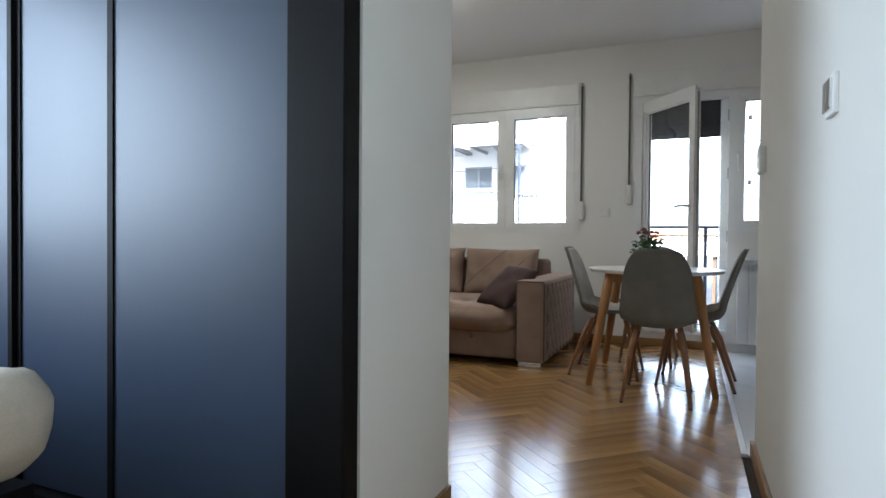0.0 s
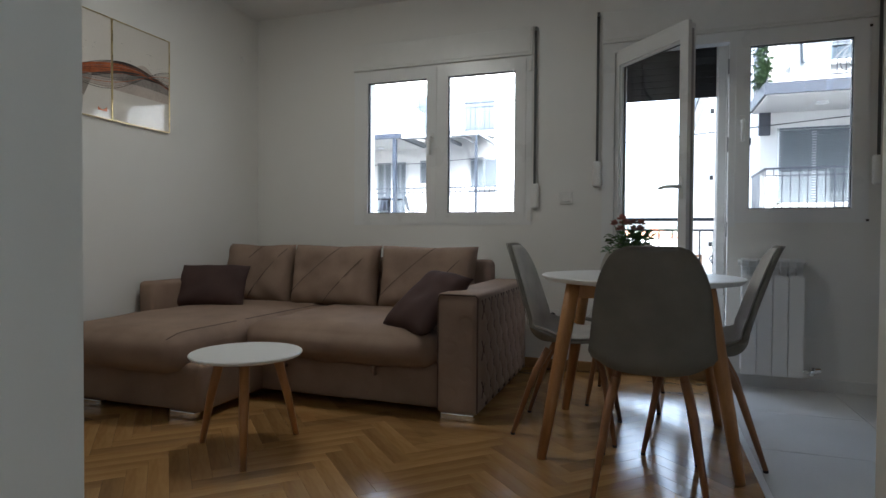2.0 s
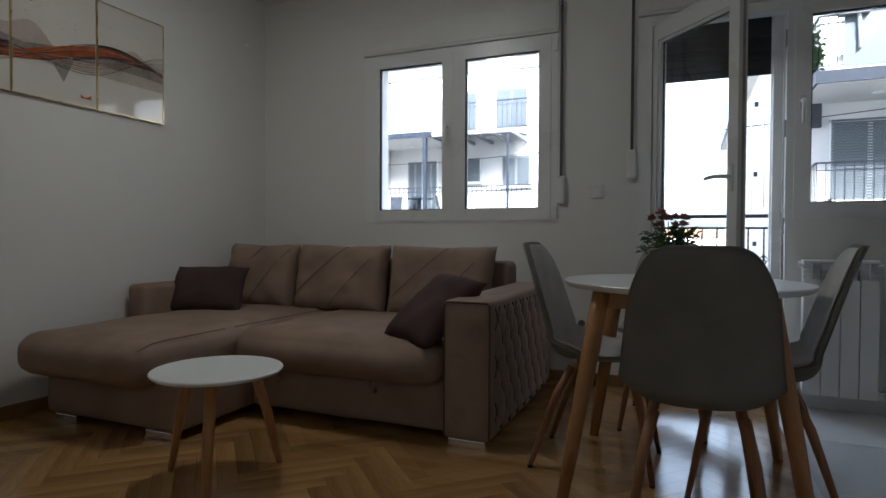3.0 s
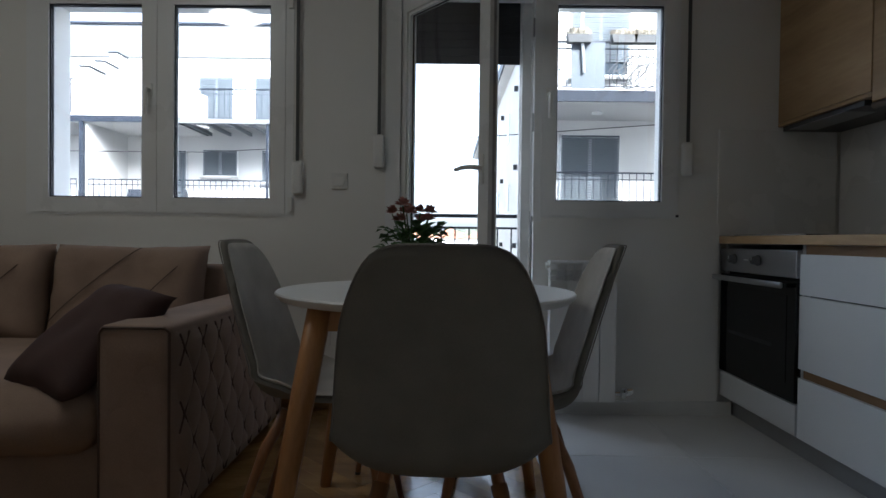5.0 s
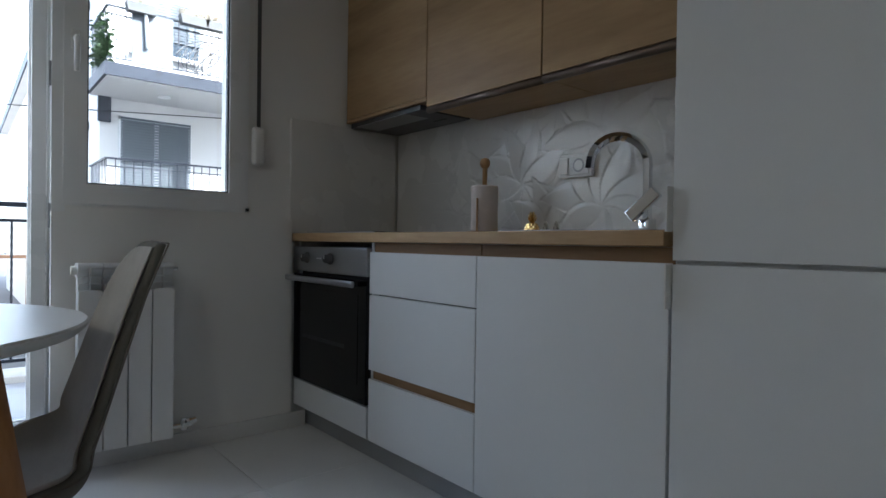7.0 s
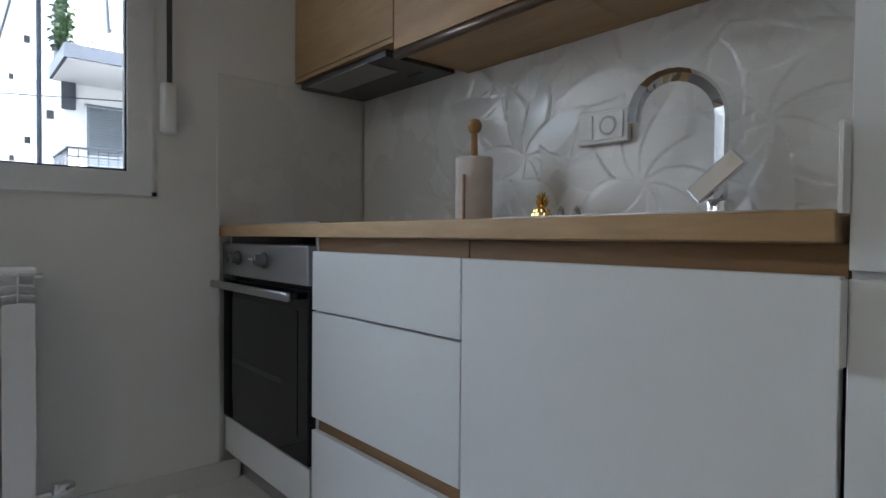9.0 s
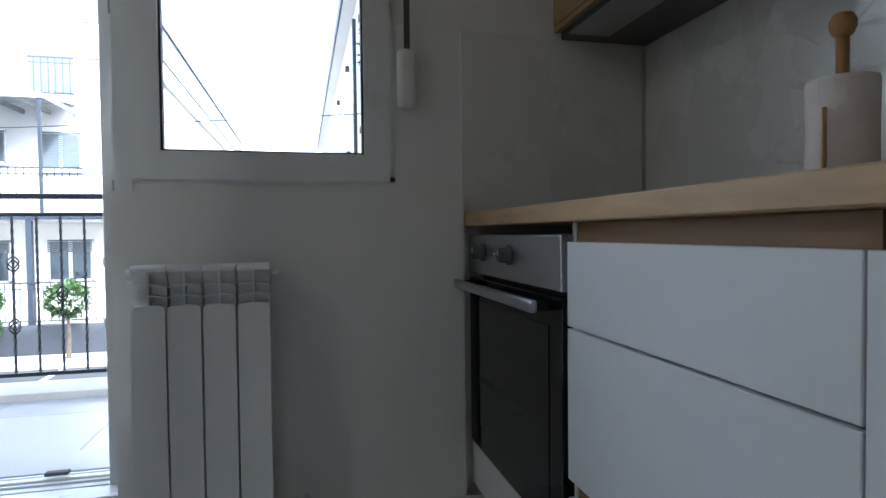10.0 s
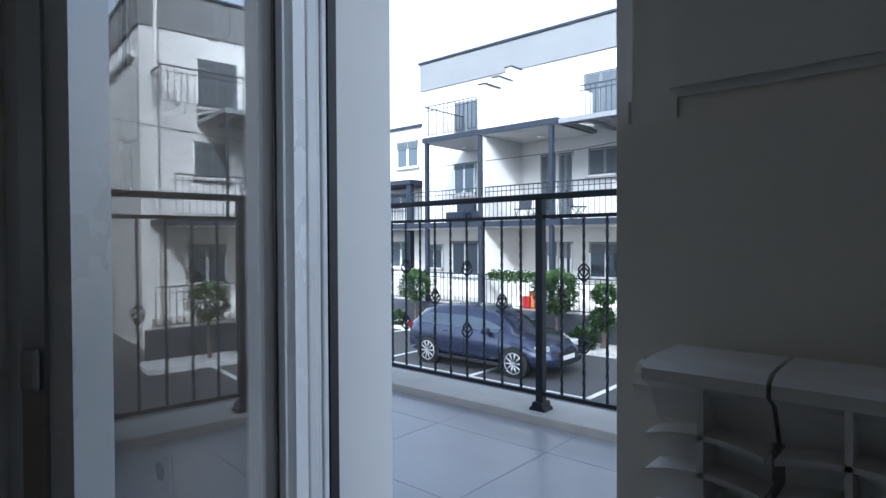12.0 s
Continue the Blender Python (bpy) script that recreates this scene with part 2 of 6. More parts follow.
M_sofad = mat("sofa_stitching", (0.10, 0.065, 0.05), 0.8)
M_brown = mat("brown_pillow_velvet", (0.075, 0.046, 0.042), 0.8, 0, 0.12, 7, 320, 0.12, 0.2)
# one chair fabric in two tones: window light inside, shade outside, both as colour
M_fabric_lit = mat("lit_beige_weave", (0.52, 0.49, 0.44), 0.9, 0, 0.10, 9, 420, 0.25, 0.15, depth=0.003)
M_fabric_shaded = mat("shaded_beige_weave", (0.20, 0.188, 0.162), 0.9, 0, 0.10, 9, 420, 0.25, 0.15, depth=0.003)
M_piping = mat("dark_piping", (0.19, 0.17, 0.15), 0.8)
M_beech = wood("beech_leg", (0.38, 0.17, 0.058), (0.49, 0.245, 0.092), 0.38, "z", 20)
M_walnut = wood("walnut_leg", (0.27, 0.12, 0.050), (0.38, 0.18, 0.080), 0.4, "z", 22)
M_white = mat("white_lacquer", (0.82, 0.82, 0.81), 0.3, 0, 0.01, 3, 200, 0.0, 0.5)
M_gold = mat("brass_frame", (0.62, 0.50, 0.26), 0.28, 1.0, 0.05, 10)
M_goldshine = mat("gold_ceramic", (0.75, 0.50, 0.18), 0.15, 1.0, 0.05, 20)
M_pineblk = mat("white_black_dots", (0.45, 0.42, 0.36), 0.4, 0, 0.5, 130, 300, 0.1)
M_paper = mat("paper_towel", (0.78, 0.70, 0.66), 0.95, 0, 0.03, 30, 260, 0.3, 0.1)
M_ball = wood("beech_knob", (0.45, 0.24, 0.09), (0.55, 0.32, 0.14), 0.35, "z", 25)
M_ward = mat("slate_blue_glass", (0.035, 0.048, 0.078), 0.42, 0.0, 0.04, 1.5, 60, 0.0, 0.4)
M_dark = mat("dark_wenge", (0.005, 0.0045, 0.0045), 0.55, 0, 0.15, 6, 90, 0.05, 0.12)
M_bed = mat("cream_bedding", (0.62, 0.55, 0.44), 0.9, 0, 0.12, 7, 200, 0.2)
M_black_m = mat("black_iron", (0.018, 0.02, 0.026), 0.42, 0.6, 0.12, 12, 160, 0.08)
M_leaf = mat("leaf_green", (0.06, 0.13, 0.035), 0.55, 0, 0.25, 14, 100, 0.05, rand=0.3)
M_bloom = mat("dried_pink_bloom", (0.36, 0.15, 0.12), 0.7, 0, 0.25, 22, 160, 0.2, rand=0.3)
M_pot = mat("pale_pot", (0.6, 0.58, 0.54), 0.5)
M_glass = glass("window_glass")
M_shut = mat("anthracite_slats", (0.035, 0.037, 0.043), 0.45, 0.2, 0.06, 10)
M_strap = mat("grey_strap", (0.10, 0.10, 0.10), 0.8)

# ---- large structure ----
LX, LY = -1.67, 3.2
XL, XR, YW, YO, ZC = -3.02, 1.975, 4.78, 5.12, 2.62
struct("wall_north", boxes([
    (XL - 0.2, -2.14, YW, YO, -0.2, ZC), (-2.14, -0.786, YW, YO, -0.2, 0.975), (-2.14, -0.786, YW, YO, 2.12, ZC),
    (-0.786, -0.262, YW + 0.19, YO, -0.2, ZC), (-0.786, -0.312, YW, YW + 0.19, -0.2, ZC), (-0.262, 0.43, YW, YO, -0.2, 0.12), (-0.312, 1.158, YW, YO, 2.15, ZC),
    (0.43, 1.158, YW, YO, -0.2, 0.99), (0.428, 1.358, YW - 0.034, YW, 0.0, 0.960), (1.158, XR + 0.2, YW, YO, -0.2, ZC)]), M_wall, "white painted outer wall with window and balcony door", "wall")
struct("wall_west", boxes([(XL - 0.2, XL, 0.15, YW, -0.2, ZC), (XL - 0.2, XL, -1.35, 0.15, -0.2, 0.9), (XL - 0.2, XL, -1.35, 0.15, 2.2, ZC), (XL - 0.2, XL, -3.2, -1.35, -0.2, ZC)]), M_wall, "plain white painted living room wall", "wall")
struct("wall_east", boxes([(XR, XR + 0.2, 2.21, YW, -0.2, ZC)]), M_wall, "white kitchen wall behind the cabinets", "wall")
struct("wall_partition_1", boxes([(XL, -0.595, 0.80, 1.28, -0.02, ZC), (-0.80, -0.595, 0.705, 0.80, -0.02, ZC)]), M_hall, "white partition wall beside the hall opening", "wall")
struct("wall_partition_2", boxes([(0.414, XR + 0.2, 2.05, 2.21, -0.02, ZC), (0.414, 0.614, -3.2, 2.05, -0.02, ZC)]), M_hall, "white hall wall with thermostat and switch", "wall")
struct("wall_south", boxes([(XL - 0.2, 0.614, -3.4, -3.2, -0.2, ZC)]), M_wall, "plain white bedroom wall", "wall")
# unseen slab over the house, sized so its shadow covers the yard
struct("wall_upper", boxes([(XL - 9, XR + 16, YO - 0.25, YO, ZC + 0.2, 10.2)]), M_wall, "unseen plain wall standing for upper storeys, added to shade the yard", "wall")
struct("ceiling", boxes([(XL - 0.2, XR + 0.2, -3.4, YO, ZC, ZC + 0.2)]), M_ceil, "flat white painted ceiling", "ceiling")
floor = struct("floor", boxes([(XL - 0.2, XR + 0.2, -3.4, YW, -0.2, -0.012)]), M_gap, "floor of oak parquet and pale tiles", "floor")
struct("floor_edge_strip", B(0.364, 0.390, 2.212, 4.742, -0.012, 0.004, 0.002, 1), M_white, "white edging strip between parquet and tiles", "trim")
struct("baseboard_1", B(XL, 0.364, YW - 0.016, YW, 0.0, 0.065, 0.004), M_skirt, "oak baseboard under the windows", "baseboard")
struct("baseboard_2", B(XL, XL + 0.016, 1.28, YW - 0.016, 0.0, 0.065, 0.004), M_skirt, "oak baseboard along the living room wall", "baseboard")
struct("baseboard_3", B(0.396, 0.414, -1.6, 2.212, 0.0, 0.065, 0.004), M_skirt, "oak baseboard along the hall wall", "baseboard")
struct("baseboard_4", B(-0.595, -0.58, 0.71, 1.28, 0.0, 0.065, 0.004), M_skirt, "oak baseboard beside the wardrobe", "baseboard")
struct("baseboard_5", B(0.43, 1.43, YW - 0.044, YW - 0.035, -0.012, 0.07, 0.003), M_tile, "pale tile skirting under the radiator", "baseboard")


# ---- windows and balcony door ----
def sash(parent, x0, x1, z0, z1, y, w=0.075, gl=True):
    """One glazed sash in a frame, its face at y."""
    f = part("sash_frame", boxes([(x0, x0 + w, y, y + 0.06, z0, z1), (x1 - w, x1, y, y + 0.06, z0, z1), (x0 + w, x1 - w, y, y + 0.06, z0, z0 + w), (x0 + w, x1 - w, y, y + 0.06, z1 - w, z1)]), M_pvc, parent)
    a, b, c, d, g = x0 + w, x1 - w, z0 + w, z1 - w, 0.006
    part("gasket", boxes([(a, a + g, y + 0.012, y + 0.04, c, d), (b - g, b, y + 0.012, y + 0.04, c, d), (a + g, b - g, y + 0.012, y + 0.04, c, c + g), (a + g, b - g, y + 0.012, y + 0.04, d - g, d)]), M_gasket, f)
    p = part("pane", boxes([(a + g, b - g, y + 0.022, y + 0.030, c + g, d - g)]), M_glass, f)
    p.visible_shadow = False


def winder(x, z, y=YW - 0.012, ztop=2.33):
    w = thing("shutter_strap_winder", (x, YW, z), "white roller shutter winder with grey pull strap", "strap winder")
    part("winder_box", B(x - 0.028, x + 0.028, y - 0.024, YW, z - 0.085, z + 0.085, 0.016, 4), M_pvcold, w, "", "auto")
    part("strap", boxes([(x - 0.0085, x + 0.0085, y - 0.012, y - 0.009, z + 0.07, ztop)]), M_strap, w, "grey woven strap")
    part("strap_guide", B(x - 0.014, x + 0.014, y - 0.012, YW, ztop - 0.03, ztop, 0.003), M_pvcold, w)


win = thing("window_1", (-1.49, YW, 0.975), "white two-sash window over the sofa", "window", "", "structure")
F = part("window_frame", boxes([(-2.142, -2.085, YW - 0.004, YW + 0.075, 0.972, 2.125), (-0.841, -0.784, YW - 0.004, YW + 0.075, 0.972, 2.125), (-2.085, -0.841, YW - 0.004, YW + 0.075, 0.972, 1.0), (-2.085, -0.841, YW - 0.004, YW + 0.075, 2.095, 2.125), (-1.495, -1.45, YW - 0.004, YW + 0.075, 1.0, 2.095)]), M_pvc, win)
sash(win, -2.102, -1.478, 0.985, 2.11, YW - 0.010)
sash(win, -1.467, -0.827, 0.985, 2.11, YW - 0.010)
part("window_sill", B(-2.14, -0.786, YW + 0.08, YO + 0.06, 0.945, 0.968, 0.003), M_pvc, win, "white outer sill")
part("hinge", boxes([(-0.809, -0.789, YW - 0.016, YW - 0.004, z, z + 0.07) for z in (1.0, 2.02)]), M_pvcold, win)
def shutter_box(x0, x1, z0, z1, label):
    t = thing("roller_shutter_box", ((x0 + x1) / 2, YW, z0), label, "shutter box")
    part("box_frame", boxes([(x0, x1, YW - 0.014, YW, z0, z1)]), M_pvcold, t)
    part("cover_panel", B(x0 + 0.012, x1 - 0.012, YW - 0.019, YW - 0.014, z0 + 0.022, z1 - 0.012, 0.002, 1), M_pvcold, t)
    part("lower_lip", B(x0, x1, YW - 0.022, YW - 0.014, z0, z0 + 0.018, 0.003), M_pvcold, t)


shutter_box(-2.145, -0.784, 2.128, 2.325, "white roller shutter box above the window")
winder(-0.760, 1.168, ztop=2.31)

dw = thing("window_2", (0.40, YW, 0.12), "white kitchen window joined to the balcony door frame", "window", "", "structure")
part("window_frame", boxes([(-0.318, -0.245, YW - 0.004, YW + 0.040, 0.12, 2.15), (0.430, 0.472, YW - 0.004, YW + 0.075, 0.12, 2.15), (-0.245, 0.430, YW - 0.004, YW + 0.075, 2.09, 2.15), (-0.245, 0.430, YW + 0.0, YW + 0.075, 0.12, 0.165),
                            (1.10, 1.16, YW - 0.004, YW + 0.075, 0.985, 2.15), (0.472, 1.10, YW - 0.004, YW + 0.075, 0.985, 1.02), (0.472, 1.10, YW - 0.004, YW + 0.075, 2.10, 2.15)]), M_pvc, dw)
part("rebate", boxes([(-0.312, -0.256, YW + 0.04, YW + 0.075, 0.12, 2.15)] + [(0.422, 0.430, YW + 0.05, YW + 0.075, 0.165, 2.09)]), M_pvc, dw)
part("gasket", boxes([(-0.256, -0.250, YW + 0.045, YW + 0.06, 0.165, 2.09)] ), M_gasket, dw)
for k, (g0, g1, xin) in enumerate(((YW + 0.077, YW + 0.102, 0.0), (YW + 0.104, YW + 0.116, 0.006), (YW + 0.118, YW + 0.140, 0.012), (YW + 0.142, YW + 0.152, 0.006), (YW + 0.154, YW + 0.166, 0.010))):
    part("frame_profile", B(-0.310, -0.268 + xin, g0, g1, 0.12, 2.15, 0.003), M_pvc, dw, "white stepped frame profile")
    part("frame_profile", B(0.376 - xin * 0.6, 0.433, g0, g1, 0.12, 2.15, 0.003), M_pvc, dw, "white stepped frame profile")
    part("sill_profile", B(-0.268 + xin, 0.376, g0, g1, 0.12, 0.168 + xin, 0.003), M_pvc, dw, "white sill profile")
for x0, x1 in ((-0.310, -0.256),):
    part("outer_seal", boxes([(x0, x1, YW + 0.168, YW + 0.188, 0.12, 2.15)]), M_gasket, dw, "black rubber seal")
part("sill_bracket", B(0.20, 0.26, YW + 0.12, YW + 0.145, 0.186, 0.196, 0.004), M_strap, dw)
part("strike_plate", boxes([(0.422, 0.430, YW + 0.005, YW + 0.022, z, z + 0.09) for z in (0.35, 0.90, 1.42, 1.9)]), M_steel, dw)
part("sill_strip", B(-0.245, 0.430, YW - 0.02, YW + 0.0, 0.12, 0.155, 0.004), M_pvc, dw)
part("hinge", boxes([(1.147, 1.161, YW - 0.014, YW - 0.004, z, z + 0.012) for z in (0.992, 2.10)]), M_gasket, dw)
sash(dw, 0.466, 1.150, 0.993, 2.128, YW - 0.010, 0.075)


def sash_handle(parent, x, z):
    """A white lever handle turned down on a sash."""
    hd_ = part("window_handle", tube([(x, YW - 0.010, z), (x, YW - 0.045, z), (x, YW - 0.055, z - 0.012), (x, YW - 0.056, z - 0.07), (x, YW - 0.050, z - 0.125)], [0.010, 0.010, 0.011, 0.010, 0.008], 10), M_pvcold, parent, "white lever handle", True)
    part("rosette", B(x - 0.015, x + 0.015, YW - 0.018, YW - 0.010, z - 0.035, z + 0.035, 0.004), M_pvcold, hd_)


sash_handle(dw, 0.502, 1.60)
sash_handle(win, -1.512, 1.60)
part("outer_sill", B(0.43, 1.158, YW + 0.08, YO + 0.05, 0.955, 0.98, 0.003), M_pvc, dw)
shutter_box(-0.325, 1.19, 2.152, 2.36, "wide white roller shutter box over the balcony door")
winder(-0.350, 1.305, ztop=2.355)
winder(1.198, 1.284, ztop=2.34)
sh = thing("roller_shutter", (0.06, YW + 0.13, 1.79), "dark roller shutter half lowered outside the balcony door", "roller shutter")
for k in range(9):
    z = 1.79 + k * 0.042
    part("slat", B(-0.262, 0.372, YW + 0.125, YW + 0.139, z, z + 0.0425, 0.004, 2), M_shut, sh)

# the open balcony door leaf, hinged at its left jamb
door = thing("door_1", (-0.270, YW + 0.045, 0.205), "white glazed balcony door standing half open inwards", "door", "", "structure", -49.4)
LW_, LH = 0.66, 1.88
SW, SL = 0.082, 0.048
part("door_frame", boxes([(0, SW, 0, 0.066, 0, LH), (LW_ - SL, LW_, 0, 0.066, 0, LH), (SW, LW_ - SL, 0, 0.066, 0, SW), (SW, LW_ - SL, 0, 0.066, LH - SW, LH)]), M_pvc, door, "", False, True)
part("glazing_bead", boxes([(SW, SW + 0.014, 0.012, 0.052, SW, LH - SW), (LW_ - SL - 0.010, LW_ - SL, 0.012, 0.052, SW, LH - SW), (SW + 0.014, LW_ - SL - 0.010, 0.012, 0.052, SW, SW + 0.014), (SW + 0.014, LW_ - SL - 0.010, 0.012, 0.052, LH - SW - 0.014, LH - SW)]), M_pvc, door, "", False, True)
part("rebate_lip", boxes([(LW_, LW_ + 0.016, -0.002, 0.022, -0.01, LH + 0.01), (0.0, LW_, -0.002, 0.02, LH, LH + 0.014)]), M_pvc, door, "", False, True)
part("lock_strip", boxes([(LW_, LW_ + 0.004, 0.034, 0.05, 0.03, LH - 0.03)]), M_steel, door, "steel lock strip along the door edge", False, True)
for z in (0.25, 0.55, 0.95, 1.2, 1.6):
    part("lock_cam", B(LW_ + 0.004, LW_ + 0.010, 0.036, 0.048, z, z + 0.03, 0.003), M_steel, door, "", False, True)
G0_, G1_ = SW + 0.014, LW_ - SL - 0.010
part("gasket", boxes([(G0_, G0_ + 0.004, 0.0275, 0.0415, G0_, LH - G0_), (G1_ - 0.004, G1_, 0.0275, 0.0415, G0_, LH - G0_), (G0_ + 0.004, G1_ - 0.004, 0.0275, 0.0415, G0_, G0_ + 0.004), (G0_ + 0.004, G1_ - 0.004, 0.0275, 0.0415, LH - G0_ - 0.004, LH - G0_)]), M_gasket, door, "", False, True)
pn = part("pane", boxes([(G0_ + 0.004, G1_ - 0.004, 0.030, 0.040, G0_ + 0.004, LH - G0_ - 0.004)]), M_glass, door, "", False, True)
pn.visible_shadow = False
h = part("door_handle", tube([(LW_ - 0.024, 0, 0.97), (LW_ - 0.024, -0.045, 0.97), (LW_ - 0.038, -0.055, 0.972), (LW_ - 0.09, -0.056, 0.973), (LW_ - 0.14, -0.052, 0.968)], [0.011, 0.011, 0.011, 0.010, 0.009], 10), M_pvcold, door, "white lever handle", True, True)
part("rosette", B(LW_ - 0.040, LW_ - 0.008, -0.008, 0, 0.90, 1.03, 0.005), M_pvcold, h, "", False, True)

# ---- radiators ----
def radiator(x0, n, z0, z1, y0, label):
    r = thing("radiator", (x0 + 0.04 * n, YW, z0), label, "radiator", "radiators")
    for k in range(n):
        a = x0 + 0.081 * k
        s = part("section", boxes([(a + 0.004, a + 0.077, y0 + 0.032, y0 + 0.075, z0 + 0.02, z1 - 0.03)]), M_white, r)
        zt = z1 - 0.098
        part("front_plate", prism([(a + 0.0025, z0), (a + 0.0785, z0), (a + 0.0785, zt - 0.009), (a + 0.0765, zt - 0.003), (a + 0.071, zt), (a + 0.0405, zt + 0.003), (a + 0.010, zt), (a + 0.0045, zt - 0.003), (a + 0.0025, zt - 0.009)], y0, y0 + 0.012, "y"), M_white, s)
        part("plate_return", boxes([(a + 0.008, a + 0.073, y0 + 0.012, y0 + 0.034, z0 + 0.01, zt - 0.012)]), M_white, s)
        part("top_cap", prism([(y0 + 0.002, z1 - 0.014), (y0 + 0.003, z1 - 0.006), (y0 + 0.012, z1 - 0.001), (y0 + 0.03, z1), (y0 + 0.075, z1), (y0 + 0.085, z1 - 0.010), (y0 + 0.085, z1 - 0.05), (y0 + 0.034, z1 - 0.05), (y0 + 0.018, z1 - 0.022)], a + 0.0015, a + 0.0795, "x"), M_white, s)
        for zz in (z1 - 0.052, z1 - 0.077):
            arc = [(a + 0.003 + 0.075 * i / 10, zz + 0.006 * (1 - (i / 5 - 1) ** 2)) for i in range(11)]
            part("louvre", prism(arc + [(q, w - 0.0035) for q, w in reversed(arc)], y0 + 0.004, y0 + 0.036, "y"), M_white, s)
        part("rib", boxes([(a + 0.0385, a + 0.0425, y0 + 0.004, y0 + 0.036, zt - 0.004, z1 - 0.014)]), M_white, s)
    part("end_plug", tube([(x0 - 0.016, y0 + 0.045, z1 - 0.025), (x0 + 0.002, y0 + 0.045, z1 - 0.025)], 0.016, 12), M_pvcold, r)
    part("bleed_valve", tube([(x0 + 0.081 * n, y0 + 0.045, z1 - 0.025), (x0 + 0.081 * n + 0.02, y0 + 0.045, z1 - 0.025)], 0.008, 10), M_chrome, r)
    xv = x0 + 0.081 * n + 0.05
    v = part("valve", tube([(x0 + 0.081 * n - 0.005, y0 + 0.045, z0 + 0.03), (xv, y0 + 0.045, z0 + 0.03)], 0.011, 10), M_chrome, r, "chrome radiator valve")
    part("valve_body", lathe([(0.012, -0.02), (0.017, -0.012), (0.017, 0.01), (0.012, 0.02), (0.012, 0.028)], (xv, y0 + 0.045, z0 + 0.03), 12), M_chrome, v)
    part("valve_cap", tube([(xv, y0 + 0.045, z0 + 0.03), (xv + 0.02, y0 + 0.045, z0 + 0.04), (xv + 0.045, y0 + 0.045, z0 + 0.045)], [0.016, 0.018, 0.013], 10), M_chrome, v)
    part("wall_pipe", tube([(xv + 0.03, y0 + 0.045, z0 + 0.03), (xv + 0.03, YW + 0.01, z0 + 0.03)], 0.009, 10), M_chrome, v)
    part("bracket", boxes([(x0 + 0.07, x0 + 0.09, y0 + 0.07, YW, z1 - 0.12, z1 - 0.09)]), M_white, r)


radiator(0.496, 4, 0.09, 0.772, 4.630, "white four-section aluminium radiator under the kitchen window")
radiator(-1.75, 8, 0.09, 0.735, 4.645, "white aluminium radiator behind the sofa")


# ---- small fittings on walls ----
def plate(name, x, z, w, h_, label, cat):
    t = thing(name, (x, YW, z), label, cat)
    part("cover_plate", B(x - w / 2, x + w / 2, YW - 0.010, YW, z - h_ / 2, z + h_ / 2, 0.003), M_pvcold, t)
    return t


t = plate("light_switch", -0.551, 1.155, 0.082, 0.082, "white square light switch beside the window", "switch")
part("rocker", B(-0.578, -0.524, YW - 0.014, YW - 0.010, 1.128, 1.182, 0.002), M_pvcold, t)
t = plate("wall_socket", -0.63, 0.36, 0.082, 0.082, "white wall socket behind the chair", "socket")
# grey disc laid on the plate, the shade of the round recess as colour
part("socket_well", tube([(-0.63, YW - 0.0115, 0.36), (-0.63, YW - 0.010, 0.36)], 0.021, 16), M_strap, t)
t = thing("thermostat", (0.414, 2.02, 1.215), "white room thermostat on the hall wall", "thermostat")
part("body", B(0.389, 0.414, 1.965, 2.07, 1.165, 1.27, 0.006, 3), M_pvcold, t, "", "auto")
part("display", boxes([(0.3875, 0.3892, 1.985, 2.05, 1.225, 1.257)]), M_plinth, t, "grey display")
part("button", boxes([(0.3875, 0.3892, 1.99 + 0.022 * k, 2.003 + 0.022 * k, 1.19, 1.203) for k in range(3)]), M_white, t)
t = thing("light_switch", (0.414, 0.82, 1.19), "white double switch with glossy rockers in the hall", "switch")
part("cover_plate", B(0.404, 0.414, 0.785, 0.865, 1.15, 1.23, 0.003), M_pvcold, t)
part("rocker", B(0.398, 0.404, 0.793, 0.823, 1.16, 1.22, 0.002), M_chrome, t)
part("rocker", B(0.398, 0.404, 0.827, 0.857, 1.16, 1.22, 0.002), M_chrome, t)
t = thing("wall_hook", (XL, 4.567, 2.25), "small white cable outlet high on the wall", "cable outlet")
part("hook_body", tube([(XL, 4.567, 2.26), (XL + 0.02, 4.567, 2.26), (XL + 0.028, 4.567, 2.25), (XL + 0.024, 4.567, 2.238)], [0.013, 0.012, 0.007, 0.005], 10), M_pvcold, t)

# ---- kitchen ----
XF = 1.386


def front(parent, y0, y1, z0, z1, name="drawer_front", m=M_cab):
    return part(name, B(XF, XF + 0.018, y0 + 0.0015, y1 - 0.0015, z0, z1, 0.0012, 1), m, parent)


u = thing("oven_cabinet", (1.66, 4.45, 0), "white base cabinet housing the built-in oven", "kitchen cabinet", "base cabinets")
part("body", boxes([(XF + 0.02, XR, 4.125, 4.14, 0.1, 0.862), (XF + 0.02, XR, 4.755, 4.775, 0.1, 0.862), (XF + 0.02, XR, 4.14, 4.755, 0.1, 0.215)]), M_cab, u)
front(u, 4.135, 4.775, 0.10, 0.222, "bottom_front")
part("plinth", boxes([(XF + 0.06, XF + 0.075, 4.13, 4.775, -0.012, 0.1)]), M_plinth, u, "grey plinth")
ov = thing("oven", (1.66, 4.45, 0.23), "built-in steel and black glass oven with two knobs", "oven")
part("housing", boxes([(XF + 0.03, XR - 0.1, 4.16, 4.75, 0.235, 0.84)]), M_ovenin, ov)
